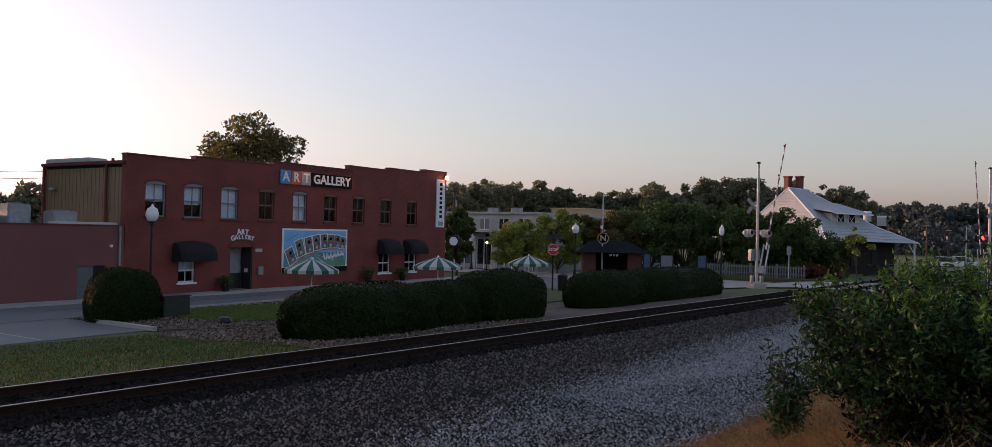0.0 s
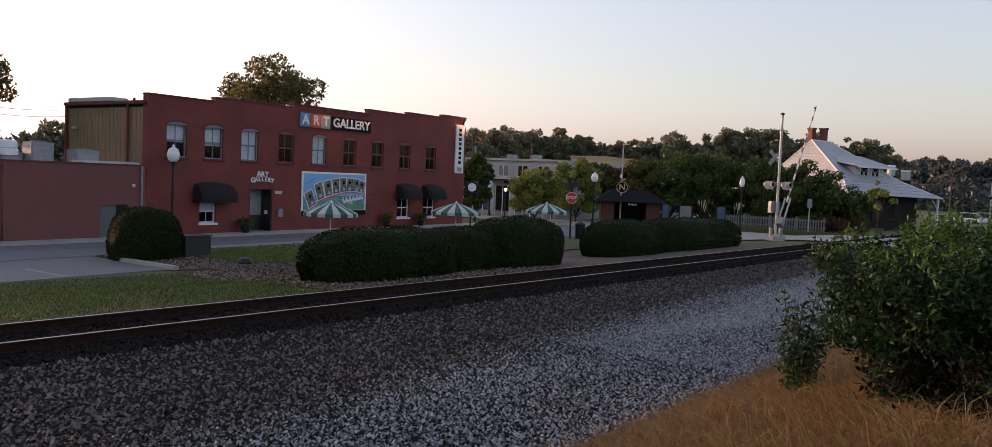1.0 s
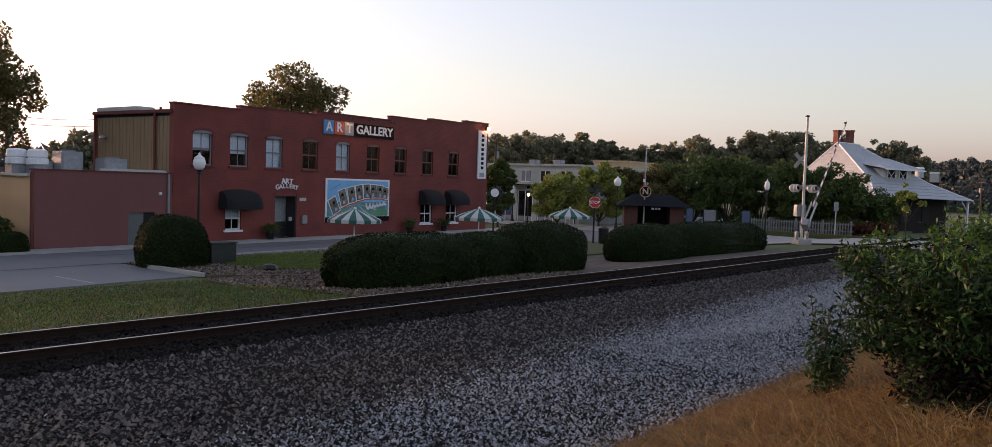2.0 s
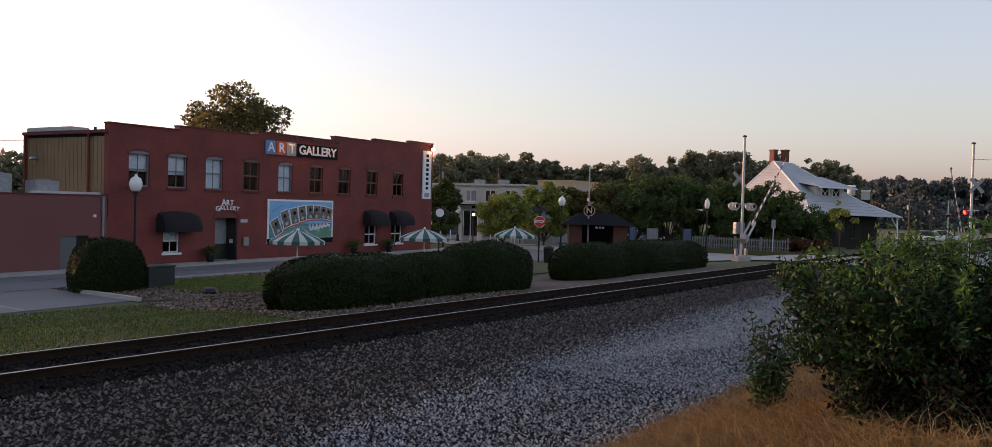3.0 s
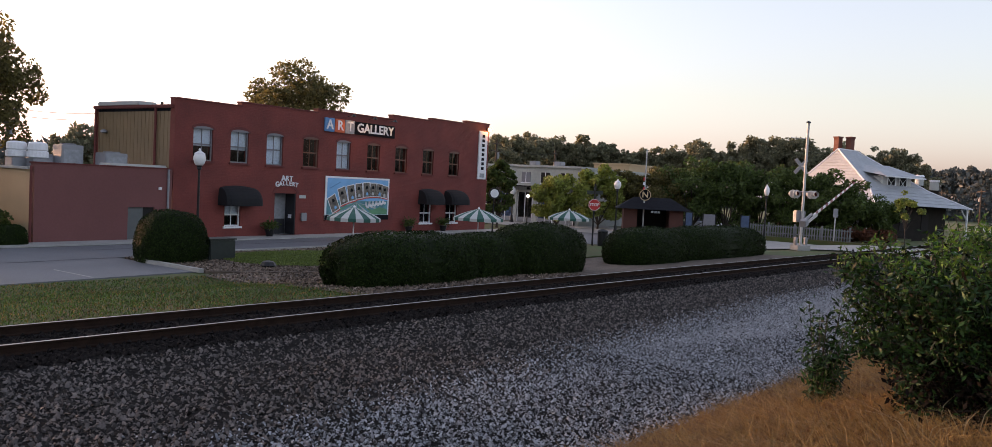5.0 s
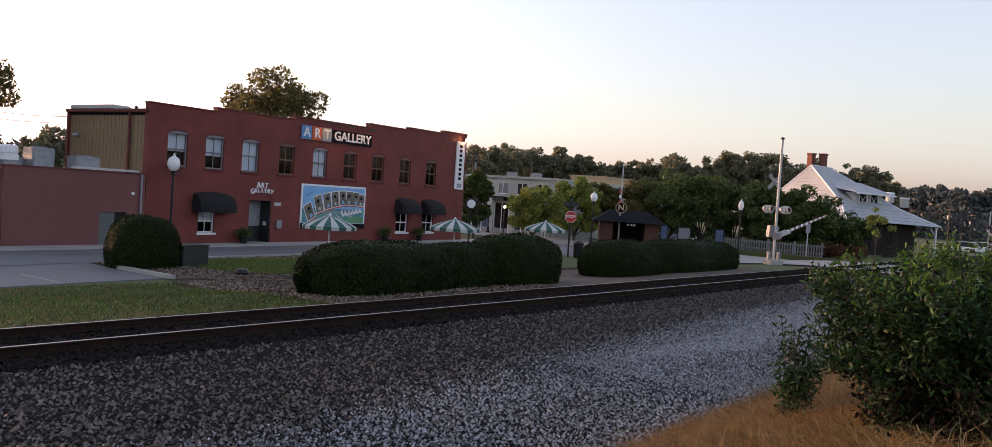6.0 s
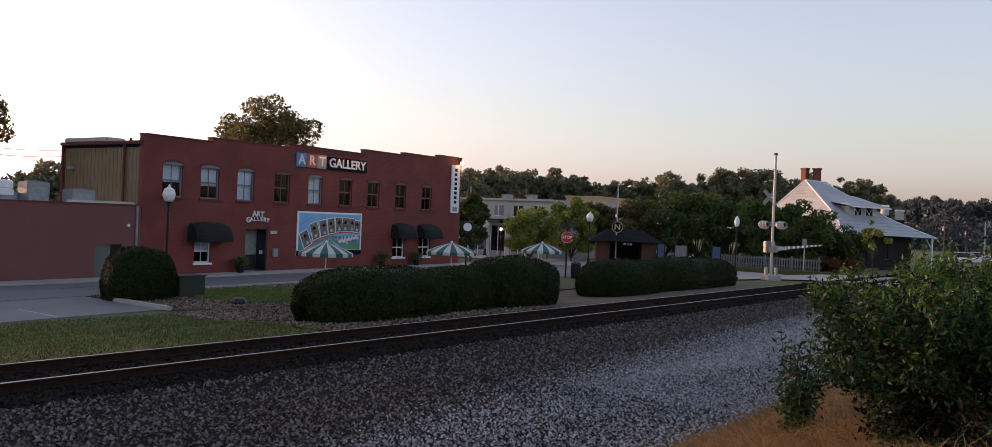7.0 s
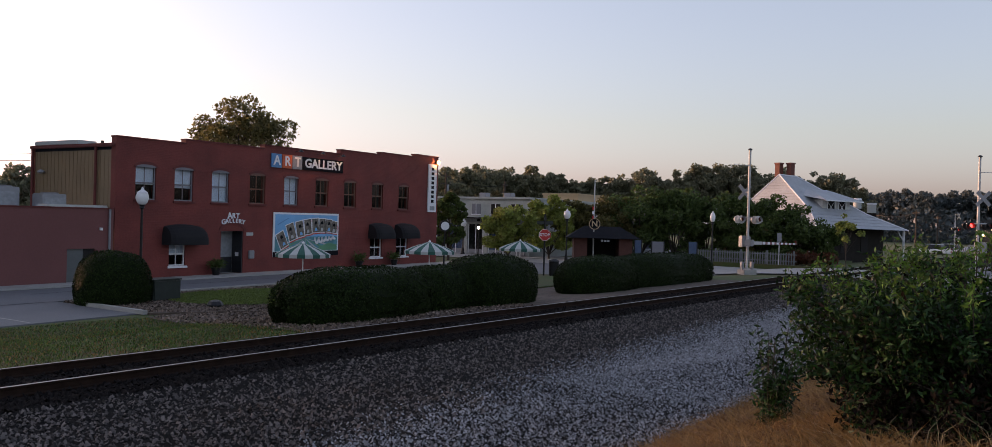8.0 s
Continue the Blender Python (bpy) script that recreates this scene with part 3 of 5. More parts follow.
part("roof", boxbm(FX0, FX1 - 0.35, FY + 0.35, FY + 6.4, 5.85, 6.0), "roof_dark", gallery)
# Black slab and wall give the rooms behind the glass their darkness.
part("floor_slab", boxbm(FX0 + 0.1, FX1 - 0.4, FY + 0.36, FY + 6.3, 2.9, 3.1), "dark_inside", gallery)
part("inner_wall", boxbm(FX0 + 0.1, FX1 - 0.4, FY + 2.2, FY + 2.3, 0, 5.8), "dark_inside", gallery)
# ribbed metal on the open end
side = part("metal_side", boxbm(FX0 + 0.02, FX0 + 0.2, FY + 0.35, FY + 6.39, 0, 5.98), "metal_side", gallery, "tan ribbed metal cladding")
for i in range(20):
    y = FY + 0.55 + i * 0.3
    part("rib", boxbm(FX0 + 0.004, FX0 + 0.02, y, y + 0.03, 3.0, 5.98), "metal_side", side)
part("gutter", boxbm(FX0 - 0.12, FX0 + 0.05, FY + 0.1, FY + 6.7, 5.98, 6.14, bevel=0.03), "brick_dark", gallery, "dark rusty gutter")
part("roof_edge", boxbm(FX0 + 0.05, FX0 + 1.0, FY + 3.0, FY + 6.6, 6.14, 6.36, bevel=0.04), "canvas_white", gallery, "white roofing membrane over the edge")
for y in (FY + 1.4, FY + 6.5):
    part("downpipe", tubebm((FX0 - 0.07, y, 3.0), (FX0 - 0.07, y, 6.1), 0.06), "brick_dark", gallery)
part("wall_lamp", lathe(bmesh.new(), [(0.03, 0.1), (0.16, 0.02), (0.17, -0.05), (0.05, -0.1)], 12, (FX0 - 0.15, FY + 5.6, 4.9)), "silver_box", gallery)


def arch_poly(x0, x1, z0, rise, k=9):
    c = (x0 + x1) / 2
    w = (x1 - x0) / 2
    return [(c + w * math.cos(math.pi * i / k), z0 + rise * math.sin(math.pi * i / k)) for i in range(k + 1)]


def window(x0, x1, z0, z1, frame_m, sky_sheet, lower_open=False, arched=True):
    """A double-hung sash window set back in its opening."""
    w = empty("window", pose((x0 + x1) / 2, FY + 0.12, z0))
    w.parent = gallery
    hw, h, t = (x1 - x0) / 2, z1 - z0, 0.06
    bm = bmesh.new()
    for b in ((-hw, -hw + t, 0, h), (hw - t, hw, 0, h), (-hw + t, hw - t, 0, t), (-hw + t, hw - t, h - t, h), (-hw + t, hw - t, h * 0.5 - 0.035, h * 0.5 + 0.035)):
        box(bm, b[0], b[1], -0.03, 0.05, b[2], b[3])
    part("frame", bm, frame_m, w)
    part("glazing_bar", boxbm(-0.015, 0.015, -0.005, 0.03, t, h - t), frame_m, w)
    for a, b in ((t, h * 0.5 - 0.035), (h * 0.5 + 0.035, h - t)):
        p = part("pane", boxbm(-hw + t, hw - t, 0.012, 0.02, a, b), "glass", w)
        p.visible_shadow = False
    part("sill", boxbm(-hw - 0.08, hw + 0.08, -0.2, 0.02, -0.1, -0.002, bevel=0.012), "brick_dark" if arched else "white_trim", w)
    # Added sheet: paints the sky's reflection over the top part of the window.
    if sky_sheet > 0:
        part("sky_sheet", boxbm(-hw + 0.02, hw - 0.02, 0.1, 0.12, h * (1 - sky_sheet), h), "sky_sheet", w, "pale sheet behind the glass, as the sky's reflection")
    if arched:
        o = arch_poly(-hw - 0.1, hw + 0.1, h - 0.06, 0.26)
        i = arch_poly(-hw, hw, h - 0.06, 0.13)
        bm = bmesh.new()
        prism(bm, o + i[::-1], -0.155, -0.1)
        part("arch", bm, "brick_dark", w, "raised brick arch")
        bm = prism(bmesh.new(), i, -0.135, -0.115)
        part("arch_panel", bm, frame_m, w)
    return w


for i, x in enumerate(UP_X):
    window(x - UP_W / 2, x + UP_W / 2, UP_Z0, UP_Z1, "grey_trim" if i in (0, 1, 2, 4) else "brown_trim", (0.55, 0.6, 1.0, 0, 1.0, 0.0, 0, 0, 0)[i])
for h in LOW:
    window(*h, "white_trim", 0.5 if h[0] < 30 else 0, arched=False)


def awning(x0, x1, z0, z1, out=0.9):
    """A domed canvas awning over a window."""
    a = empty("awning", pose((x0 + x1) / 2, FY, z0))
    a.parent = gallery
    hw, h = (x1 - x0) / 2, z1 - z0
    bm = bmesh.new()
    rings = []
    for j in range(7):
        t = j / 6 * math.pi / 2
        row = []
        for i in range(13):
            u = -1 + i / 6
            sq = 1 - 0.22 * abs(u) ** 6
            row.append(bm.verts.new((u * hw * (0.86 + 0.14 * math.cos(t * 0.9)), -0.004 - out * math.cos(t) * sq, 0.16 + (h - 0.16) * math.sin(t) * (1 - 0.12 * u * u))))
        rings.append(row)
    val = [bm.verts.new((v.co.x, v.co.y, 0)) for v in rings[0]]
    for r, q in zip([val] + rings, rings):
        for i in range(12):
            bm.faces.new((r[i], r[i + 1], q[i + 1], q[i]))
    for k in (0, 12):
        edge = [val[k]] + [r[k] for r in rings]
        back = [bm.verts.new((v.co.x, -0.004, v.co.z)) for v in edge]
        for i in range(len(edge) - 1):
            bm.faces.new((edge[i], edge[i + 1], back[i + 1], back[i]))
    part("canvas", bm, "fabric_black", a, "black domed canvas")
    part("awning_bar", tubebm((-hw * 0.98, -out * 0.78, 0.02), (hw * 0.98, -out * 0.78, 0.02), 0.018), "black_metal", a)


awning(24.1, 26.2, 1.62, 2.58)
awning(38.75, 40.6, 1.8, 2.78)
awning(41.3, 43.2, 1.8, 2.78)

# recessed entrance
bm = bmesh.new()
prism(bm, arch_poly(27.35, 29.07, 2.25, 0.5) + arch_poly(27.5, 28.92, 2.25, 0.36)[::-1], FY - 0.03, FY + 0.05)
part("entrance_arch", bm, "brick_dark", gallery, "raised brick arch over the entrance")
part("entrance_head", prism(bmesh.new(), arch_poly(27.5, 28.92, 2.25, 0.36), FY + 0.02, FY + 0.03), "brick_dark", gallery)
for x in (27.45, 28.92):
    part("reveal", boxbm(x, x + 0.05, FY + 0.35, FY + 0.8, 0.1, 2.6), "brick_red" if x > 28 else "white_wall", gallery)
part("reveal_back", boxbm(27.5, 28.92, FY + 0.8, FY + 0.86, 0.1, 2.6), "sign_grey", gallery)
part("recess_ceiling", boxbm(27.5, 28.92, FY + 0.35, FY + 0.8, 2.6, 2.66), "brick_dark", gallery)
part("dado", boxbm(27.52, 28.84, FY + 0.76, FY + 0.795, 0.1, 0.9), "door_paint", gallery)
part("entrance_floor", boxbm(27.5, 28.92, FY + 0.02, FY + 0.8, 0.0, 0.1), "concrete", gallery)
# Dark panel lining the whole right side of the recess.
door = part("door", boxbm(28.85, 28.915, FY + 0.03, FY + 0.755, 0.105, 2.24, bevel=0.01), "door_paint", gallery, "dark panel over the right side of the entrance")
part("door_notice", boxbm(28.835, 28.848, FY + 0.25, FY + 0.5, 0.95, 1.15), "white_trim", door)
part("letter_box", boxbm(29.25, 29.6, FY - 0.12, FY - 0.004, 0.82, 1.25, bevel=0.02), "silver_box", gallery, "grey wall-mounted box")
part("plaque", boxbm(29.1, 29.55, FY - 0.03, FY - 0.004, 2.02, 2.18), "canvas_white", gallery, "small white plaque")
for i, (s, z, sz) in enumerate((("ART", 2.98, 0.36), ("GALLERY", 2.72, 0.3))):
    bm = bmesh.new()
    n = len(s)
    for k, ch in enumerate(s):
        b = text_bm(ch, sz * (1.2 if k == 0 else 1.0), 0.04)
        u = (k - (n - 1) / 2) * sz * 0.7
        b.transform(pose(28.25 + u, FY - 0.03, z + 0.05 - 0.16 * u * u, 0, u * 16))
        me = bpy.data.meshes.new("glyph")
        b.to_mesh(me)
        b.free()
        bm.from_mesh(me)
        bpy.data.meshes.remove(me)
    part("wall_lettering", bm, "white_trim", gallery, "white metal letters over the entrance")

# rooftop sign
sign = empty("gallery_sign", pose(30.65, FY - 0.09, 5.68), label="gallery sign with coloured tiles and black board", category="sign")
for i, (ch, m) in enumerate((("A", "sign_blue"), ("R", "sign_orange"), ("T", "sign_grey"))):
    t = part("tile", boxbm(i * 0.76, i * 0.76 + 0.72, 0, 0.08, 0, 0.74, bevel=0.01), m, sign)
    b = text_bm(ch, 0.72, 0.03)
    b.transform(pose(i * 0.76 + 0.36, -0.02, 0.37))
    part("letter", b, "white_trim", t)
board = part("board", boxbm(2.26, 5.6, 0, 0.08, 0.0, 0.72, bevel=0.01), "sign_black", sign)
b = text_bm("GALLERY", 0.66, 0.03)
b.transform(pose(3.93, -0.02, 0.36) @ Matrix.Diagonal((1.12, 1, 1.05, 1)))
part("letters", b, "white_trim", board)
for x in (32.4, 34.1, 35.8):
    la = empty("sign_lamp", pose(x, FY, 6.62), label="small gooseneck lamp over the gallery sign", category="lamp", group="sign lamps")
    part("arm", tubebm((0, 0, 0), (0, -0.45, 0.1), 0.015), "black_metal", la)
    part("shade", lathe(bmesh.new(), [(0.03, 0.14), (0.05, 0.1), (0.15, 0)], 12, (0, -0.48, 0), False), "black_metal", la)
    part("bulb", lathe(bmesh.new(), [(0.01, 0.04), (0.035, 0.02), (0.035, 0.0), (0.01, -0.02)], 10, (0, -0.48, 0.07)), "glow_warm", la)

# upright sign at the corner
vs = empty("upright_sign", pose(44.78, FY - 0.1, 3.57), label="tall white upright sign with dark letter marks", category="sign")
part("board", boxbm(0, 0.95, 0, 0.09, 0, 3.28, bevel=0.015), "white_trim", vs)
for i in range(8):
    z = 2.95 - i * 0.315
    part("letter_mark", boxbm(0.33, 0.62, -0.012, -0.002, z - 0.1, z + 0.1), "sign_black", vs)
part("small_print", boxbm(0.2, 0.75, -0.01, -0.002, 0.12, 0.4), "sign_grey", vs)
cl = empty("corner_lamp", pose(45.75, FY - 0.03, 7.0), label="bright floodlight at the top corner", category="lamp")
part("housing", boxbm(-0.16, 0.16, -0.16, 0, -0.08, 0.12, bevel=0.02), "black_metal", cl)
part("lens", boxbm(-0.13, 0.13, -0.19, -0.162, -0.08, 0.08), "glow_warm", cl)

# ---- mauve annexe ----
annexe = empty("annexe", label="low mauve rendered annexe with flat roof", category="building")
part("front_wall", holed_wall(bmesh.new(), 15.65, 21.62, 0, 3.2, FY - 0.05, FY + 0.25, [(19.55, 20.8, 0.1, 1.5)]), "pink_wall", annexe)
part("door", boxbm(19.55, 20.3, FY + 0.05, FY + 0.1, 0.1, 1.5), "grey_door", annexe, "grey-green steel door")
part("door_window", boxbm(20.3, 20.8, FY + 0.05, FY + 0.1, 0.1, 1.5), "dark_inside", annexe)
part("side_wall", boxbm(15.65, 15.9, FY + 0.25, FY + 3.0, 0, 2.95), "cream_wall", annexe, "cream rendered end wall")
part("roof", boxbm(15.9, 21.6, FY + 0.25, FY + 7, 2.9, 3.0), "roof_white", annexe)
part("coping", boxbm(15.6, 21.6, FY - 0.09, FY + 0.3, 3.2, 3.26, bevel=0.015), "brick_dark", annexe)
part("side_coping", boxbm(15.55, 15.95, FY + 0.3, FY + 3.1, 2.95, 3.05), "canvas_white", annexe)
part("downpipe", tubebm((21.4, FY - 0.12, 0.1), (21.4, FY - 0.12, 3.2), 0.05), "silver_box", annexe)
part("corner_pipe", tubebm((15.55, FY - 0.0, 0.1), (15.55, FY - 0.0, 3.1), 0.05), "brick_dark", annexe)
part("wall_light", boxbm(20.95, 21.07, FY - 0.15, FY - 0.05, 2.28, 2.4, bevel=0.01), "white_trim", annexe)
part("membrane", boxbm(18.9, 21.6, FY + 0.3, FY + 1.2, 3.2, 3.36, bevel=0.05), "canvas_white", annexe, "white roofing membrane")


def air_unit(x, y, w, d, h, name="air_conditioner"):
    a = empty(name, pose(x, y, 3.0), label="grey rooftop air conditioning unit", category="air conditioner", group="rooftop units")
    part("casing", boxbm(-w / 2, w / 2, -d / 2, d / 2, 0.08, h, bevel=0.03), "silver_box", a)
    part("grille", boxbm(-w * 0.4, w * 0.4, -d / 2 - 0.015, -d / 2 - 0.002, h * 0.25, h * 0.8), "sign_grey", a)
    part("fan_ring", tubebm((0, 0, h), (0, 0, h + 0.06), w * 0.33, seg=16), "grey_trim", a)
    part("base", boxbm(-w / 2, w / 2, -d / 2, d / 2, 0, 0.08), "black_metal", a)


air_unit(18.3, FY + 2.6, 0.95, 0.8, 1.05)
air_unit(19.7, FY + 1.6, 1.05, 0.8, 0.8)
air_unit(17.4, FY + 3.2, 0.8, 0.8, 0.6)
for x, y in ((16.5, FY + 1.5), (16.0, FY + 2.2)):
    f = empty("exhaust_fan", pose(x, y, 3.0), label="white mushroom roof exhaust fan", category="exhaust fan", group="roof fans")
    part("duct", boxbm(-0.3, 0.3, -0.3, 0.3, 0, 0.4, bevel=0.02), "silver_box", f)
    part("hood", lathe(bmesh.new(), [(0.3, 0.4), (0.4, 0.44), (0.4, 0.66), (0.33, 0.7), (0.38, 0.74), (0.36, 0.98), (0.3, 1.04), (0.08, 1.06)], 18), "white_trim", f)


# ---- hedges and shrubs ----

def hedge(name, s0, s1, n0, n1, h, seed, hp=3.3, **tags):
    """A clipped hedge with rounded shoulders: a dark core under a shell of small leaves."""
    rg = np.random.default_rng(seed)
    cs, cn, hs, hn = (s0 + s1) / 2, (n0 + n1) / 2, (s1 - s0) / 2, (n1 - n0) / 2
    hd = empty(name, pose(*at(cs, cn), 0, 0, -6.61), **tags)

    def dress(c):
        """Unit directions pressed into a domed block with upright sides."""
        q = np.sign(c) * np.abs(c) ** (2.0 / hp)
        flat = c[:, 2] < 0
        q[flat, 2] = 0
        q /= ((np.abs(q) ** hp).sum(1)[:, None] + 1e-9) ** (1 / hp)
        lump = 1 + 0.035 * np.sin(q[:, :1] * hs * 3.1 + seed) * np.cos(q[:, 1:2] * 4 + q[:, 2:] * 3) + 0.016 * np.sin(q[:, :1] * hs * 7.7 + q[:, 2:] * 6) * np.sin(q[:, 1:2] * 9 + seed)
        out = q * lump * np.array([hs, hn, h * 0.66]) + np.array([0, 0, h * 0.34])
        low = np.clip(-c[:, 2] / 0.7, 0, 1)
        out[:, 2] -= low * h * 0.36
        out[:, :2] *= 1 - 0.07 * low[:, None] ** 2
        return out

    def shell(k):
        th, sz = rg.uniform(0, 6.283, k), rg.uniform(-0.7, 1, k)
        cz = np.sqrt(1 - sz * sz)
        return dress(np.stack([np.cos(th) * cz, np.sin(th) * cz, sz], 1))

    bm = bmesh.new()
    bmesh.ops.create_icosphere(bm, subdivisions=4, radius=1.0)
    co = dress(np.array([v.co[:] for v in bm.verts])) * np.array([0.93, 0.93, 0.945])
    for v, c in zip(bm.verts, co):
        v.co = c
    part("core", bm, "leaf_hedge", hd)
    area = (hs + hn) * 4 * h + hs * hn * 4
    k = int(area * 620)
    p = shell(k)
    out = p / np.array([hs * hs, hn * hn, h * h]) - np.array([0, 0, 0.34 / h])
    out /= np.linalg.norm(out, axis=1)[:, None] + 1e-9
    p *= 1.012 - 0.07 * rg.random((k, 1)) ** 1.5
    p[:, 2] = np.maximum(p[:, 2], 0.02)
    leaves("foliage", p, 0.042, "leaf_hedge", hd, seed=seed, face=out)
    return hd


HT = dict(label="dark green clipped evergreen hedge beside the track", category="hedge", group="hedges along the track")
hedge("hedge", 15.1, 20.5, 2.4, 5.0, 1.47, 1, 2.8, **HT)
hedge("hedge", 19.7, 22.9, 2.8, 5.0, 1.42, 2, 2.5, **HT)
hedge("hedge", 21.9, 26.15, 2.4, 5.0, 1.72, 3, 2.5, **HT)
hedge("hedge", 29.4, 34.6, 2.9, 5.2, 1.52, 4, 2.6, **HT)
hedge("hedge", 33.4, 43.6, 3.1, 5.6, 1.52, 5, 2.9, **HT)
hs_, hn_ = sn(16.65, 25.65)
hedge("round_shrub", hs_ - 0.95, hs_ + 1.4, hn_ - 1.2, hn_ + 1.1, 1.8, 6, 2.4, label="round clipped dark green shrub by the car park", category="shrub")

bx = empty("utility_box", pose(18.5, 25.2, 0.04), label="dark green metal utility box on the mulch", category="utility box")
part("cabinet", boxbm(-0.55, 0.55, -0.35, 0.35, 0, 0.72, bevel=0.03), "box_green", bx)
part("cap", boxbm(-0.58, 0.58, -0.38, 0.38, 0.72, 0.77, bevel=0.01), "box_green", bx)


# ---- trees ----
def tree(name, x, y, z0, h, r, seed, leaf="leaf_tree", n=4000, size=0.25, trunk_h=0.3, squash=0.8, clumps=40, bark_r=None, low=-0.4, puff=1.0, **tags):
    """A tapered trunk, forked limbs and a crown of leaf clumps with gaps."""
    rg = np.random.default_rng(seed)
    t = empty(name, pose(x, y, z0), **tags)
    br = bark_r or h * 0.022
    th = h * trunk_h
    bm = bmesh.new()
    lean = Vector((rg.normal() * 0.03, rg.normal() * 0.03, 1))
    fork = lean * th
    tube(bm, (0, 0, -0.1), fork, br, br * 0.75, 9)
    cc = np.array([0, 0, th + (h - th) * 0.5])
    rad = np.array([r, r, (h - th) * 0.5])
    d = rg.normal(size=(clumps, 3))
    d /= np.linalg.norm(d, axis=1)[:, None]
    d[:, 2] = np.where(d[:, 2] < low, -d[:, 2] * 0.6, d[:, 2])
    cen = cc + d * rad * (rg.uniform(0.25, 1.0, (clumps, 1)) ** 0.5) * 0.97
    for i in range(min(clumps, 16)):
        p = Vector(cen[i])
        mid = fork.lerp(p, 0.5) + Vector((0, 0, 0.06 * h * rg.random()))
        tube(bm, fork, mid, br * 0.42, br * 0.25, 6, False)
        tube(bm, mid, p, br * 0.25, br * 0.06, 5, False)
    part("trunk", bm, "bark", t)
    cr = rg.uniform(0.16, 0.34, clumps) * r * puff
    w = cr**2 / (cr**2).sum()
    idx = rg.choice(clumps, n, p=w)
    u = rg.normal(size=(n, 3))
    u /= np.linalg.norm(u, axis=1)[:, None]
    p = cen[idx] + u * (cr[idx] * rg.uniform(0.3, 1.0, n) ** 0.6)[:, None] * np.array([1, 1, squash])
    p[:, 2] = np.maximum(p[:, 2], 0.3)
    leaves("crown", p, size, leaf, t, seed=seed + 1)
    return t


tree("tree", 38.45, 44.2, 0, 10.95, 4.15, 21, "leaf_tree", 10500, 0.14, 0.35, clumps=75, puff=0.74, label="large broad tree rising behind the gallery", category="tree")
def pol(az_, d):
    return d * math.sin(radians(az_)), d * math.cos(radians(az_))


tree("tree", *pol(20.6, 50), 0, 11.3, 4.7, 22, "leaf_tree", 24000, 0.14, 0.14, clumps=110, puff=0.75, label="tall dark tree behind the annexe", category="tree")
tree("tree", *pol(18.6, 38), 0, 4.9, 2.6, 24, "leaf_dark", 9000, 0.13, 0.1, clumps=50, label="dense dark small tree beside the annexe", category="tree")
tree("tree", *pol(28.0, 66), 0, 5.9, 2.6, 25, "leaf_far", 3500, 0.25, 0.2, label="low tree behind the annexe roof", category="tree")
# street trees round the junction
SPEC = [(59.5, 64, 4.6, 2.0, "leaf_lime", 30), (62.4, 67, 5.1, 2.0, "leaf_lime", 31), (64.6, 70, 5.6, 2.2, "leaf_tree", 32), (66.6, 70, 5.9, 2.7, "leaf_tree", 34), (68.8, 70, 6.3, 2.9, "leaf_dark", 35), (71.0, 70, 6.4, 2.9, "leaf_dark", 36), (73.2, 72, 5.9, 2.7, "leaf_dark", 37), (55.3, 62, 5.4, 1.35, "leaf_dark", 38)]
for a_, d_, h_, r_, m_, sd_ in SPEC:
    tree("street_tree", *pol(a_, d_), 0, h_, r_, sd_, m_, 9500, 0.15, 0.07, clumps=56, low=-0.85, label="leafy lime green street tree" if m_ == "leaf_lime" else "dense dark green street tree", category="tree", group="street trees")
for a_, d_, h_, sd_ in ((75.0, 69, 5.8, 41), (76.9, 69, 5.9, 42), (78.7, 69, 5.1, 43), (80.0, 69, 4.0, 44)):
    t_ = tree("flowering_tree", *pol(a_, d_), 0, h_, 2.5, sd_, "leaf_dark", 9000, 0.14, 0.05, clumps=52, low=-0.9, label="dark small tree with white blossom before the depot", category="tree", group="garden trees")
    rg_ = np.random.default_rng(sd_)
    leaves("blossom", rg_.normal(size=(110, 3)) * (0.95, 0.95, 0.5) + (0, 0, h_ * 0.66), 0.12, "flower", t_, seed=sd_, long=1.0)
tree("sapling", 59.4, 8.3, 0.3, 4.0, 0.9, 46, "leaf_lime", 900, 0.12, 0.3, clumps=16, bark_r=0.04, label="thin young tree with yellowing leaves", category="tree")
# the wooded skyline
rgf = np.random.default_rng(50)
SKYLINE = [(54.9, 105, 3.2), (56.4, 115, 3.4), (57.7, 125, 3.85), (59.0, 128, 3.6), (60.3, 128, 3.2), (61.4, 130, 3.6), (62.6, 130, 3.1), (63.9, 130, 2.7), (65.4, 130, 2.9), (66.9, 130, 3.1), (68.7, 130, 3.6), (70.3, 130, 2.9), (71.4, 130, 3.5), (72.8, 130, 4.1), (73.9, 132, 3.3), (74.9, 132, 4.2), (76.2, 130, 3.5), (77.6, 130, 3.7), (79.0, 128, 3.1), (80.4, 128, 3.6), (81.3, 128, 3.4), (82.4, 140, 2.7)]
for i, (a_, d_, e_) in enumerate(SKYLINE):
    h_ = 3.3 + d_ * math.tan(radians(e_ + 0.15))
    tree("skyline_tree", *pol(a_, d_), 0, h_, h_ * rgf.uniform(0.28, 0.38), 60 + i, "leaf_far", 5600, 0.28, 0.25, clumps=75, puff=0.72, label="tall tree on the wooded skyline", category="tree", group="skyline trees")
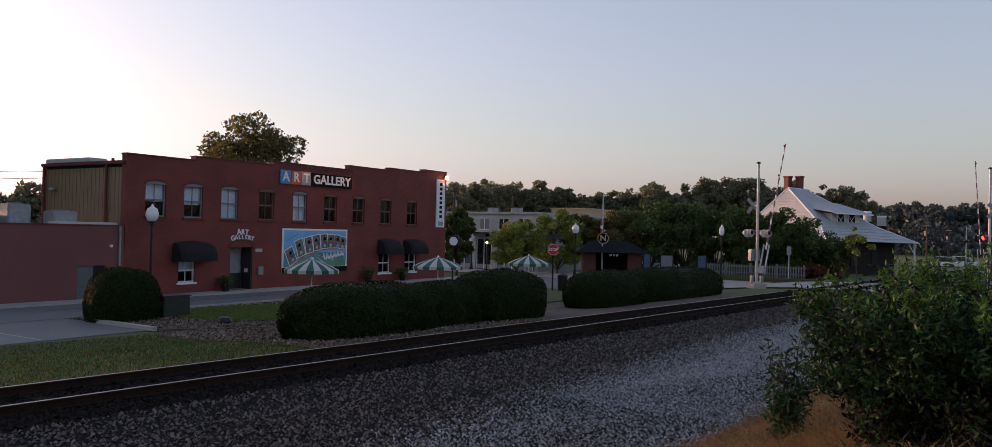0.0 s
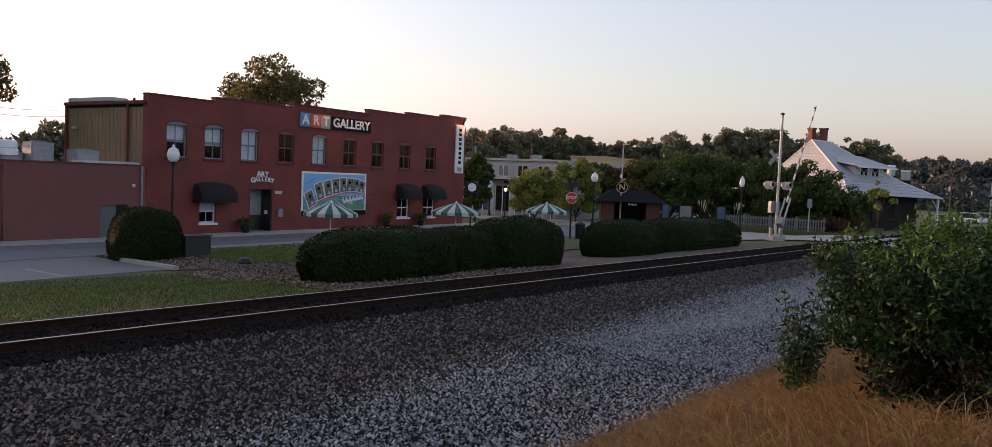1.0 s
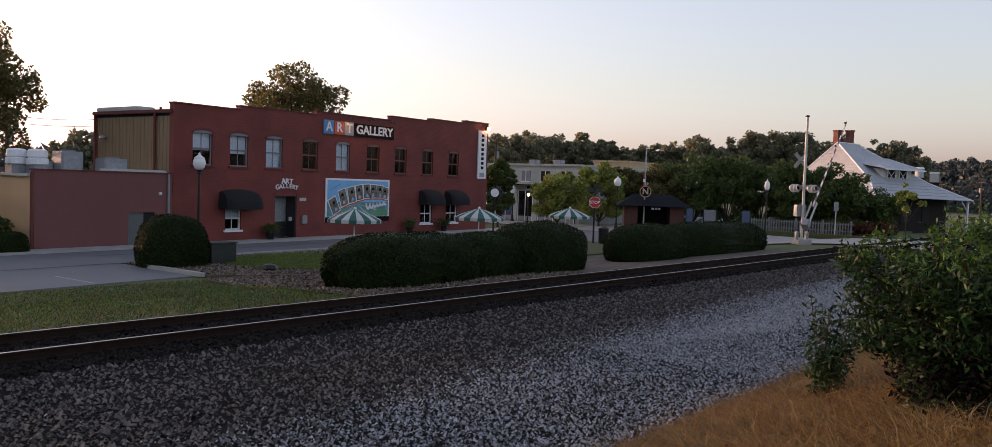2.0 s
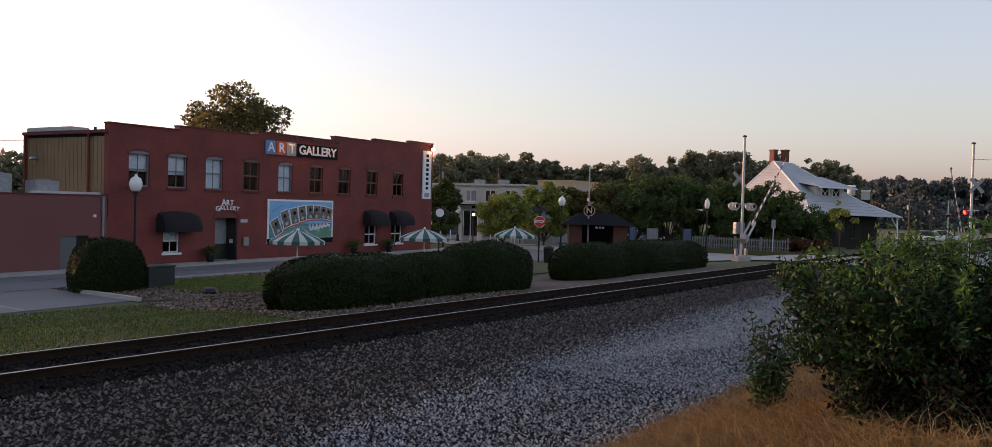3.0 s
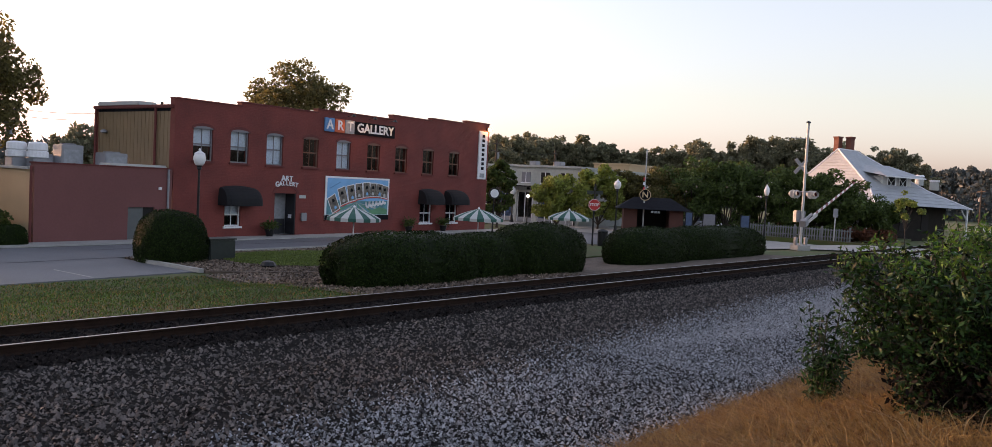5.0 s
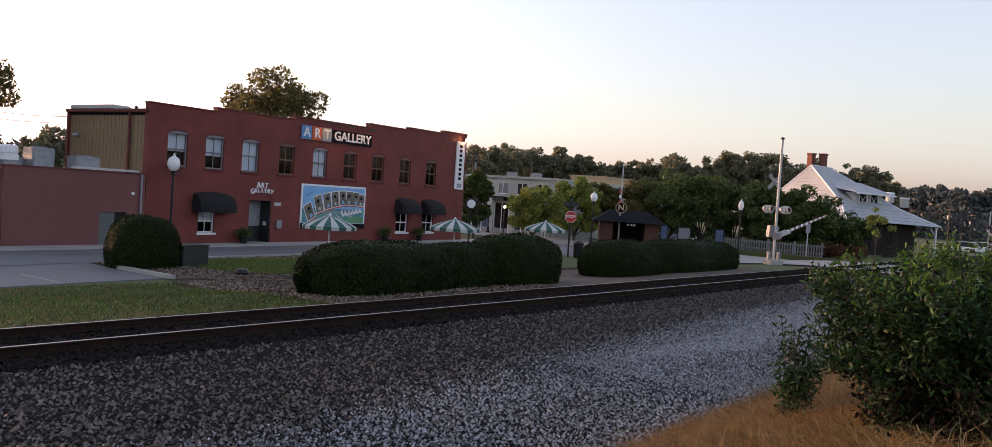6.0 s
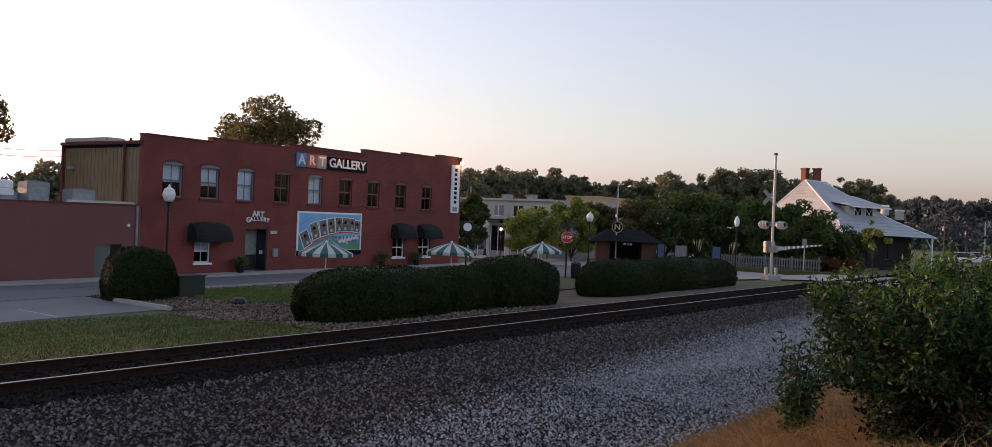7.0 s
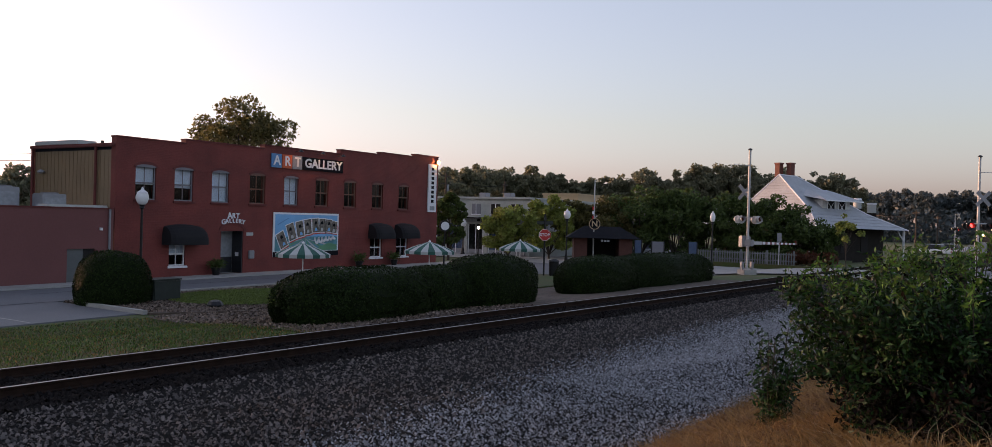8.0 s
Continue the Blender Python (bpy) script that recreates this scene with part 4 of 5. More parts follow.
for i in range(26):
    a_ = 81.5 + i * 0.5
    d_ = 240 + 30 * rgf.random()
    h_ = 3.3 + d_ * math.tan(radians(2.35 + 0.3 * rgf.random()))
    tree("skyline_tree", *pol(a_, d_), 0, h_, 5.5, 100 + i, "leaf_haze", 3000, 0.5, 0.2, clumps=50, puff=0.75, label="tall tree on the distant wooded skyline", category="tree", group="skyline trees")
wp = []
for a_ in np.arange(-180, 180, 0.16):
    # The nearer, taller stretch is unseen, added to keep low sun off the ground.
    d_ = 150 if -70 < a_ < 50 else 225
    h_ = (17.5 if a_ < 23 else 6.5 if a_ < 30.5 else 12.0) if d_ == 150 else 4 + 8 * rgf.random()
    x_, y_ = pol(a_, d_ + 14 * rgf.random())
    h_ *= rgf.uniform(0.7, 1.08)
    wp.append(np.stack([x_ + rgf.normal(0, 1.6, 44), y_ + rgf.normal(0, 1.6, 44), h_ * rgf.random(44)], 1))
tagged(leaves("far_woods", np.concatenate(wp), 0.8, "leaf_haze", seed=9), "haze-coloured woods closing the distance, raised out of view to block low sun", "woods", kind="stuff")

# ---- the near bush ----
bush = empty("bush", pose(8.4, 0.36, 1.36), label="sprawling green bush with pointed leaves on the bank", category="bush")
rg = np.random.default_rng(77)
bm = bmesh.new()
green, young, shaded = [], [], []


def along(a, b, k, lo, spread, into):
    """Leaf places along a twig, gathered in small sprays."""
    for _ in range(k):
        q = a.lerp(b, lo + (1 - lo) * rg.random() ** 0.8)
        into.append((q.x + rg.normal(0, spread), q.y + rg.normal(0, spread), max(0.04, q.z + rg.normal(0, spread * 0.8))))


for i in range(400):
    a = rg.uniform(0, 6.283)
    sp = rg.random() ** 0.55
    x, y = 1.15 * sp * math.cos(a), -0.02 + 1.44 * sp * math.sin(a)
    floor_z = 0.4 if y > 0.75 else 0.06
    top = Vector((x, y, floor_z + (1.8 - 0.5 * sp * sp - floor_z + 0.12 * math.sin(5 * a)) * rg.uniform(0.05, 1.0) ** 0.75))
    root = Vector((0.2 * rg.normal() - 0.3, -0.35 + 0.3 * rg.normal(), 0.02))
    mid = root.lerp(top, 0.5) + Vector((0, 0, 0.16))
    tube(bm, root, mid, 0.012, 0.008, 5, False)
    tube(bm, mid, top, 0.008, 0.003, 5, False)
    # Twigs ending above this height get paler leaves at their tips.
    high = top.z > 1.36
    low = top.z < 0.75 and y < 0.7
    along(mid, top, 45 if low else 95, 0.35, 0.065, green)
    # Low twigs get more of the dark leaves, painting the shaded lower half.
    along(mid, top, 45 if low else 8, 0.1, 0.09, shaded)
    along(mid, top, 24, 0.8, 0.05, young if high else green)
    along(root, mid, 75, 0.1, 0.14, shaded)
for i in range(150):  # low dark growth towards the foot of the bank, for the shade there
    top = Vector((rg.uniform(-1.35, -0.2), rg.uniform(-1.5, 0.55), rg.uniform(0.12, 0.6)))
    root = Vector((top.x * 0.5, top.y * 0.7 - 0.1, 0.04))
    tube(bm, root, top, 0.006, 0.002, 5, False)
    along(root, top, 55, 0.0, 0.1, shaded)
    along(root, top, 12, 0.6, 0.06, green)
for i in range(46):  # upright shoots over the crown, all in the paler leaves
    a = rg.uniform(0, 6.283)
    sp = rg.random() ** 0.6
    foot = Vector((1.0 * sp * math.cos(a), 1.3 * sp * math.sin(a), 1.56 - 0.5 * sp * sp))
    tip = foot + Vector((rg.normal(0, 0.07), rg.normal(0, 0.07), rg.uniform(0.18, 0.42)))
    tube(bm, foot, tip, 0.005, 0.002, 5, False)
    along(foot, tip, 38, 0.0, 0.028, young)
part("branchwork", bm, "bark", bush)
leaves("foliage", np.array(green), 0.022, "leaf_bush", bush, seed=78, long=3.0)
leaves("young_foliage", np.array(young), 0.021, "leaf_pale", bush, "lighter green leaves near the top of the bush", seed=81, long=3.2)
leaves("dead_foliage", np.array(shaded), 0.027, "leaf_shaded", bush, "dark brown inner leaves standing in for the bush's own shade", seed=82, long=2.6)
sprig = empty("side_shoot", pose(9.6, 2.1, 0.86), label="upright leafy shoot beside the bush", category="bush")
bm = bmesh.new()
lp = []
for i in range(22):
    a = rg.uniform(0, 6.283)
    top = Vector((0.28 * math.cos(a), 0.28 * math.sin(a) - 0.1, rg.uniform(0.5, 1.4)))
    tube(bm, (0, 0, 0), top, 0.01, 0.003, 5, False)
    for k in range(75):
        q = top * rg.uniform(0.15, 1.0)
        lp.append((q.x + rg.normal(0, 0.06), q.y + rg.normal(0, 0.06), max(0.05, q.z + rg.normal(0, 0.06))))
part("branchwork", bm, "bark", sprig)
leaves("foliage", np.array(lp), 0.03, "leaf_bush", sprig, seed=79, long=3.0)
# Dark litter laid where the bush's shade would fall.
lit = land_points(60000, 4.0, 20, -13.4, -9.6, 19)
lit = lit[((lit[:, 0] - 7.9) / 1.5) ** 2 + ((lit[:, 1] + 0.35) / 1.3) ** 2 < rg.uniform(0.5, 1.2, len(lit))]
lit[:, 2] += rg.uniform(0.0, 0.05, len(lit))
tagged(leaves("leaf_litter", lit, 0.04, "litter", seed=80, long=1.8), "dark leaves and twigs standing in for shade under the bush", "leaf litter", kind="stuff")


# ---- street furniture ----
def street_lamp(name, x, y, z, h, k=1.1):
    l = empty(name, pose(x, y, z), label="black iron street lamp with acorn globe", category="street lamp", group="street lamps")
    part("base", lathe(bmesh.new(), [(0.2, 0), (0.2, 0.12), (0.13, 0.2), (0.11, 0.55), (0.07, 0.65)], 14), "black_metal", l)
    part("post", tubebm((0, 0, 0.6), (0, 0, h - 0.85), 0.062, 0.05, 12), "black_metal", l)
    part("collar", lathe(bmesh.new(), [(0.05, 0), (0.12, 0.06), (0.09, 0.12), (0.14, 0.2)], 14, (0, 0, h - 0.95)), "black_metal", l)
    part("globe", lathe(bmesh.new(), [(0.13 * k, 0), (0.2 * k, 0.1), (0.25 * k, 0.28), (0.24 * k, 0.4), (0.2 * k, 0.5)], 18, (0, 0, h - 0.75)), "globe_m", l, "white acorn globe", True)
    part("cap", lathe(bmesh.new(), [(0.22 * k, 0), (0.2 * k, 0.05), (0.1, 0.13), (0.05, 0.17), (0.06, 0.21), (0.01, 0.28)], 16, (0, 0, h - 0.25)), "white_trim", l)
    return l


M["globe_m"] = mat("milky_globe", (0.75, 0.76, 0.76), 0.3, var=0.05, bump=0)
street_lamp("street_lamp", 22.3, 31.85, 0.1, 4.1)
street_lamp("street_lamp", 55.54, 27.55, 0, 4.13)
street_lamp("street_lamp", 59.4, 39.6, 0, 3.2)
street_lamp("street_lamp", 57.55, 16.97, 0, 4.2, 0.75)


def umbrella(x, y, zb, h, r=1.32):
    u = empty("patio_umbrella", pose(x, y, zb), label="green and white striped patio umbrella", category="umbrella", group="patio umbrellas")
    part("pole", tubebm((0, 0, 0), (0, 0, h - 0.05), 0.025), "white_trim", u)
    part("base", lathe(bmesh.new(), [(0.28, 0), (0.28, 0.06), (0.05, 0.1)], 14), "black_metal", u)
    k = 22
    for i in range(k):
        a0, a1 = 6.28318 * i / k, 6.28318 * (i + 1) / k
        bm = bmesh.new()
        rr = [(0.03, h), (r * 0.35, h - 0.1), (r * 0.7, h - 0.23), (r, h - 0.38), (r * 1.0, h - 0.5)]
        rows = [[bm.verts.new((q * math.cos(a), q * math.sin(a), z)) for a in (a0, a1)] for q, z in rr]
        for p, q in zip(rows, rows[1:]):
            bm.faces.new((p[0], p[1], q[1], q[0]))
        part("canopy_panel", bm, "canvas_green" if i % 2 else "canvas_white", u)
    part("finial", lathe(bmesh.new(), [(0.05, -0.03), (0.06, 0.02), (0.01, 0.08)], 10, (0, 0, h)), "white_trim", u)
    t = empty("patio_table", pose(x, y, zb), label="round patio table under the umbrella", category="table", group="patio tables")
    part("top", lathe(bmesh.new(), [(0.45, 0.7), (0.46, 0.72), (0.45, 0.74)], 18), "white_trim", t)
    part("pedestal", tubebm((0, 0, 0.1), (0, 0, 0.7), 0.04), "black_metal", t)


umbrella(21.3, 21.1, 0.07, 2.12, 0.97)
umbrella(27.5, 20.0, 0.06, 2.16, 1.05)
umbrella(34.8, 19.8, 0.06, 2.14, 1.05)

st = empty("stop_sign", pose(41.18, 21.83, 0.0), label="red octagonal stop sign with street name blades", category="sign")
part("post", tubebm((0, 0, 0), (0, 0, 3.6), 0.05), "black_metal", st)
oc = [(0.36 * math.cos(radians(22.5 + 45 * i)), 2.4 + 0.36 * math.sin(radians(22.5 + 45 * i))) for i in range(8)]
face = part("face", prism(bmesh.new(), oc, -0.012, 0.012), "red_sign", st)
face.matrix_basis = pose(-0.07, -0.05, 0, 0, 0, -62)
b = text_bm("STOP", 0.23, 0.006)
b.transform(pose(0, -0.017, 2.4))
part("letters", b, "white_trim", face)
rim = [(x * 0.96, 2.4 + (z - 2.4) * 0.96) for x, z in oc]
part("border", prism(bmesh.new(), rim + [(x * 0.93, 2.4 + (z - 2.4) * 0.93) for x, z in rim][::-1], -0.0165, -0.0125), "white_trim", face)
for i in range(2):
    bl = part("name_blade", boxbm(-0.45, 0.45, -0.01, 0.01, -0.1, 0.1), "box_green", st, "street name blade")
    bl.matrix_basis = pose(0, 0, 3.1 + i * 0.24, 0, 0, -60 + 80 * i)
bn = empty("litter_bin", pose(41.5, 21.35, 0.0), label="black slatted metal litter bin", category="bin")
part("body", lathe(bmesh.new(), [(0.24, 0), (0.27, 0.05), (0.29, 0.85), (0.31, 0.88)], 18), "black_metal", bn)
part("lid", lathe(bmesh.new(), [(0.31, 0.9), (0.29, 0.95), (0.16, 1.02), (0.15, 1.0)], 18), "black_metal", bn)

# round street clock
ck = empty("street_clock", pose(42.7, 29.9, 0), label="black post clock with white round face", category="clock")
part("post", tubebm((0, 0, 0), (0, 0, 2.35), 0.06, 0.045), "black_metal", ck)
part("case", tubebm((-0.1, -0.1, 2.69), (0.06, 0.06, 2.69), 0.36, seg=24), "black_metal", ck)
d_ = part("dial", tubebm((-0.115, -0.115, 2.69), (-0.1, -0.1, 2.69), 0.27, seg=24), "white_trim", ck)

# ---- brick kiosk ----
ki = empty("kiosk", pose(46.2, 20.5, 0, 0, 0, -62), label="small brick kiosk with dark hipped roof", category="kiosk")
for x0, x1 in ((-1.75, -0.95), (0.95, 1.75)):
    part("pier", boxbm(x0, x1, -1.3, 1.3, 0, 2.25), "brick_kiosk", ki)
part("back_wall", boxbm(-0.95, 0.95, 1.0, 1.2, 0, 2.25), "dark_inside", ki)
part("counter", boxbm(-0.95, 0.95, -1.0, -0.7, 0, 0.9), "brick_kiosk", ki)
bm = bmesh.new()
v = [bm.verts.new(p) for p in ((-2.2, -1.8, 2.25), (2.2, -1.8, 2.25), (2.2, 1.8, 2.25), (-2.2, 1.8, 2.25), (-1.1, 0, 2.95), (1.1, 0, 2.95))]
for q in ((0, 1, 5, 4), (1, 2, 5), (2, 3, 4, 5), (3, 0, 4), (3, 2, 1, 0)):
    bm.faces.new([v[i] for i in q])
part("roof", bm, "roof_dark", ki, "dark hipped shingle roof")
for i, x in enumerate((-0.18, 0.02, 0.2)):
    part("notice", boxbm(x, x + 0.13, -1.84, -1.81, 2.05, 2.17), "sign_grey", ki)

# round sign on a slim mast
ns = empty("round_sign", pose(45.2, 20.6, 0), label="round brass-rimmed letter sign on a slim mast", category="sign")
part("mast", tubebm((0, 0, 0), (0, 0, 5.8), 0.05, 0.035), "galv", ns)
rg_sign = empty("disc", pose(-0.12, -0.1, 3.1, 0, 0, -62))
rg_sign.parent = ns
bm = bmesh.new()
k = 28
prism(bm, [(0.33 * math.cos(6.28318 * i / k), 0.33 * math.sin(6.28318 * i / k)) for i in range(k)], -0.02, 0.02)
part("plate", bm, "sign_black", rg_sign)
bm = bmesh.new()
for i in range(k):
    a0, a1 = 6.28318 * i / k, 6.28318 * (i + 1) / k
    tube(bm, (0.32 * math.cos(a0), -0.03, 0.32 * math.sin(a0)), (0.32 * math.cos(a1), -0.03, 0.32 * math.sin(a1)), 0.025, seg=6)
part("rim", bm, "cream_wall", rg_sign)
b = text_bm("N", 0.5, 0.02)
b.transform(pose(0, -0.035, 0))
part("letter", b, "cream_wall", rg_sign)
for i in range(3):
    part("marker", boxbm(-0.3, -0.12, -0.05, 0.0, 3.4 + i * 0.28, 3.58 + i * 0.28), "white_trim" if i % 2 else "red_sign", ns)


# ---- level crossing ----
def crossing_mast(name, x, y, z, face_yaw, lit, h=7.5):
    """A galvanised mast with crossbuck, flashers, gate motor box and base. Local -y faces oncoming traffic."""
    m = empty(name, pose(x, y, z, 0, 0, face_yaw), label="galvanised level crossing mast with crossbuck and flashers", category="crossing signal", group="crossing signals")
    part("pole", tubebm((0, 0, 0), (0, 0, h), 0.085, 0.075, 14), "galv", m)
    part("foundation", boxbm(-0.45, 0.45, -0.4, 0.4, -0.2, 0.12, bevel=0.02), "concrete", m)
    for a in (-0.35, 0.35):
        part("foot", boxbm(a - 0.08, a + 0.08, -0.12, 0.12, 0.12, 0.6, bevel=0.03), "silver_box", m)
    part("motor_box", boxbm(-0.32, 0.32, -0.5, -0.1, 1.5, 2.2, bevel=0.04), "silver_box", m, "grey gate motor box")
    for a in (-45, 45):
        bd = part("crossbuck_board", boxbm(-0.6, 0.6, -0.012, 0.012, -0.11, 0.11), "silver_box", m)
        bd.matrix_basis = pose(0, -0.42 - 0.026 * (a > 0), 4.9, 0, a, 0)
    part("crossbuck_bracket", tubebm((0, 0, 4.9), (0, -0.4, 4.9), 0.03), "galv", m)
    part("flasher_bar", tubebm((-0.75, 0, 3.35), (0.75, 0, 3.35), 0.035), "galv", m)
    for i, a in enumerate((-0.62, 0.62)):
        for sgn in (-1, 1):
            hd = part("flasher", tubebm((a, sgn * 0.16, 3.2), (a, sgn * 0.2, 3.2), 0.25, seg=20), "black_metal" if lit else "galv", m)
            part("hood", tubebm((a, sgn * 0.2, 3.2), (a, sgn * 0.4, 3.24), 0.15, 0.17, seg=14, caps=False), "black_metal" if lit else "galv", hd)
            part("lens", tubebm((a, sgn * 0.2, 3.2), (a, sgn * 0.215, 3.2), 0.14, seg=16), "glow_red" if lit and i == lit - 1 else "lens_dark", hd)
    part("bracket", tubebm((0, 0, 6.55), (1.2, 0, 6.55), 0.02), "galv", m)
    part("bell", lathe(bmesh.new(), [(0.14, 0), (0.12, 0.08), (0.03, 0.12)], 12, (0, 0, h)), "black_metal", m)
    return m


def gate_arm(name, length):
    """A striped boom that turns about its pivot; local x runs along the arm."""
    g = empty(name, label="red and white striped crossing gate arm coming down", category="barrier", group="crossing barriers")
    k = 18
    for i in range(k):
        a, b = 0.5 + (length - 0.5) * i / k, 0.5 + (length - 0.5) * (i + 1) / k
        t = 0.09 - 0.045 * i / k
        part("stripe", boxbm(a, b, -0.02, 0.02, -t, t), "arm_red" if i % 2 else "white_trim", g)
    for sgn in (-0.16, 0.16):
        part("support_arm", boxbm(-1.0, 0.8, sgn - 0.015, sgn + 0.015, -0.1, 0.1), "galv", g)
    part("counterweight", boxbm(-1.2, -0.7, -0.2, 0.2, -0.2, 0.2, bevel=0.03), "silver_box", g)
    for a in (0.35, 0.7, 0.97):
        part("arm_lamp", tubebm((length * a, 0.0, 0.1), (length * a, 0.0, 0.2), 0.05, seg=10), "lens_dark", g)
    return g


crossing_mast("crossing_mast", 50.9, 12.8, 0.42, 140, 0)
crossing_mast("crossing_mast", 58.7, 0.67, 0.42, -55, 1)
crossing_mast("crossing_mast", 119.9, 3.9, 0.3, -20, 2, 5.2)
arm_a, arm_b = gate_arm("crossing_barrier", 8.0), gate_arm("crossing_barrier", 6.6)


def motions():
    """The booms come down and the train draws near."""
    swing = ((0, 65), (0.7, 59), (1.2, 54), (2.3, 44), (3.0, 36.5), (3.5, 32), (4.0, 27), (4.7, 20), (5.8, 11), (6.5, 5), (7.0, 1.5), (7.6, -0.5), (8.0, -1))
    walk(arm_a, [(t, pose(50.9, 12.35, 2.2) @ pose(0, 0, 0, 0, 0, -6.6) @ pose(0, 0, 0, 0, -a, 0)) for t, a in swing])
    walk(arm_b, [(t, pose(58.7, 1.1, 2.2) @ pose(0, 0, 0, 0, 0, 173.4) @ pose(0, 0, 0, 0, -a, 0)) for t, a in swing])
    walk(train, [(t, pose(*(TO + TU * (203.5 - 10.0 * t)).xy, RAIL_Z, 0, 0, -6.61)) for t in (0, 2, 4, 6, 8)])


# ---- locomotive; local -x is its front ----
train = empty("locomotive", label="dark diesel locomotive with bright headlights", category="locomotive")
part("hood", boxbm(0.6, 3.2, -1.1, 1.1, 1.2, 2.9, bevel=0.12), "train_paint", train)
part("cab", boxbm(3.2, 6.0, -1.5, 1.5, 1.2, 4.3, bevel=0.12), "train_paint", train)
part("body", boxbm(6.0, 20.0, -1.2, 1.2, 1.2, 4.2, bevel=0.1), "train_paint", train)
part("frame", boxbm(0.1, 20.4, -1.5, 1.5, 0.85, 1.25, bevel=0.04), "train_paint", train)
part("pilot", boxbm(0.0, 0.2, -1.4, 1.4, 0.15, 1.2, bevel=0.04), "train_paint", train)
for x in (3.17,):
    for y in (-0.95, 0.95):
        part("windscreen", boxbm(x, x + 0.02, y - 0.4, y + 0.4, 3.35, 3.95), "glass", train)
for y in (-0.14, 0.14):
    part("headlight", tubebm((0.45, y, 3.1), (0.56, y, 3.1), 0.11, seg=14), "glow_train", train)
part("headlight_box", boxbm(0.56, 0.8, -0.32, 0.32, 2.85, 3.35, bevel=0.03), "train_paint", train)
for y in (-1.0, 1.0):
    part("ditch_light", tubebm((0.0, y, 2.25), (0.1, y, 2.25), 0.1, seg=14), "glow_train", train)
    part("light_post", tubebm((0.14, y, 1.2), (0.14, y, 2.36), 0.05), "train_paint", train)
for i in range(4):
    bogie = part("bogie", boxbm(1.2 + i * 1.3 + (i > 1) * 11, 2.2 + i * 1.3 + (i > 1) * 11, -1.0, 1.0, 0.35, 0.85, bevel=0.05), "train_paint", train)
    for y in (-0.755, 0.755):
        x = 1.7 + i * 1.3 + (i > 1) * 11
        part("wheel", tubebm((x, y - 0.06, 0.5), (x, y + 0.06, 0.5), 0.5, seg=20), "rail_rust", bogie)

# ---- depot ----
DA = math.degrees(math.atan2(-6.0, 11.8))
dp = empty("depot", pose(72.9, 12.6, 0, 0, 0, DA), label="old railway depot with pale hipped metal roof", category="building")
part("wall", boxbm(1.6, 12.0, 1.6, 12.0, 0, 3.6), "depot_wall", dp, "dark walls under deep eaves")
bm = bmesh.new()
A, B = 13.4, 13.4
rp = [(0, 0, 3.3), (A, 0, 3.15), (A, B, 3.3), (0, B, 3.3), (2.6, 2.6, 4.7), (A - 2.6, 2.6, 4.6), (A - 2.6, B - 2.6, 4.7), (2.6, B - 2.6, 4.7), (5.0, 8.1, 8.25), (6.4, 7.2, 8.1)]
v = [bm.verts.new(p) for p in rp]
for q in ((0, 1, 5, 4), (1, 2, 6, 5), (2, 3, 7, 6), (3, 0, 4, 7), (4, 5, 9, 8), (5, 6, 9), (6, 7, 8, 9), (7, 4, 8), (3, 2, 1, 0)):
    bm.faces.new([v[i] for i in q])
roof = part("roof", bm, "roof_white", dp, "pale silver hipped roof with flared eaves")
bm = bmesh.new()
V_ = [Vector(q) for q in rp]
for a, b, c, d, k in ((0, 1, 5, 4, 5), (3, 0, 4, 7, 5), (4, 5, 9, 8, 13), (7, 4, 8, 8, 13)):
    nn = (V_[b] - V_[a]).cross(V_[d] - V_[a]).normalized() * 0.015
    for i in range(1, k):
        tube(bm, V_[a].lerp(V_[d], i / k) + nn, V_[b].lerp(V_[c], i / k) + nn, 0.022, seg=4, caps=False)
part("roof_course", bm, "roof_white", roof, "weathered edges of the roof courses")
bm = bmesh.new()
for a, b in ((0, 4), (4, 8), (1, 5), (5, 9), (8, 9), (3, 7), (7, 8), (6, 9)):
    tube(bm, V_[a], V_[b], 0.07, seg=6)
part("hip_cap", bm, "white_trim", roof, "pale ridge and hip caps")
for x, y, h in ((0.25, 0.25, 3.3), (13.1, 0.3, 3.15)):
    part("bracket_post", boxbm(x - 0.07, x + 0.07, y - 0.07, y + 0.07, 0, h), "white_trim", dp)
    part("brace", tubebm((x + (0.9 if x < 5 else -0.9), y, h - 0.08), (x, y, h - 1.0), 0.06), "white_trim", dp, "white diagonal eave brace")
dm = empty("dormer")
dm.parent = dp
dm.matrix_basis = pose(6.9, 2.5, 4.45)
part("dormer_wall", boxbm(-2.0, 2.0, 0.6, 4.0, 0, 1.35), "white_wall", dm)
bm = bmesh.new()
v = [bm.verts.new(p) for p in ((-2.8, -0.3, 1.3), (2.8, -0.3, 1.3), (2.8, 4.6, 2.1), (-2.8, 4.6, 2.1), (-1.2, 2.4, 2.35), (1.2, 2.4, 2.35))]
for q in ((0, 1, 5, 4), (1, 2, 5), (2, 3, 4, 5), (3, 0, 4), (3, 2, 1, 0)):
    bm.faces.new([v[i] for i in q])
part("dormer_roof", bm, "roof_white", dm)
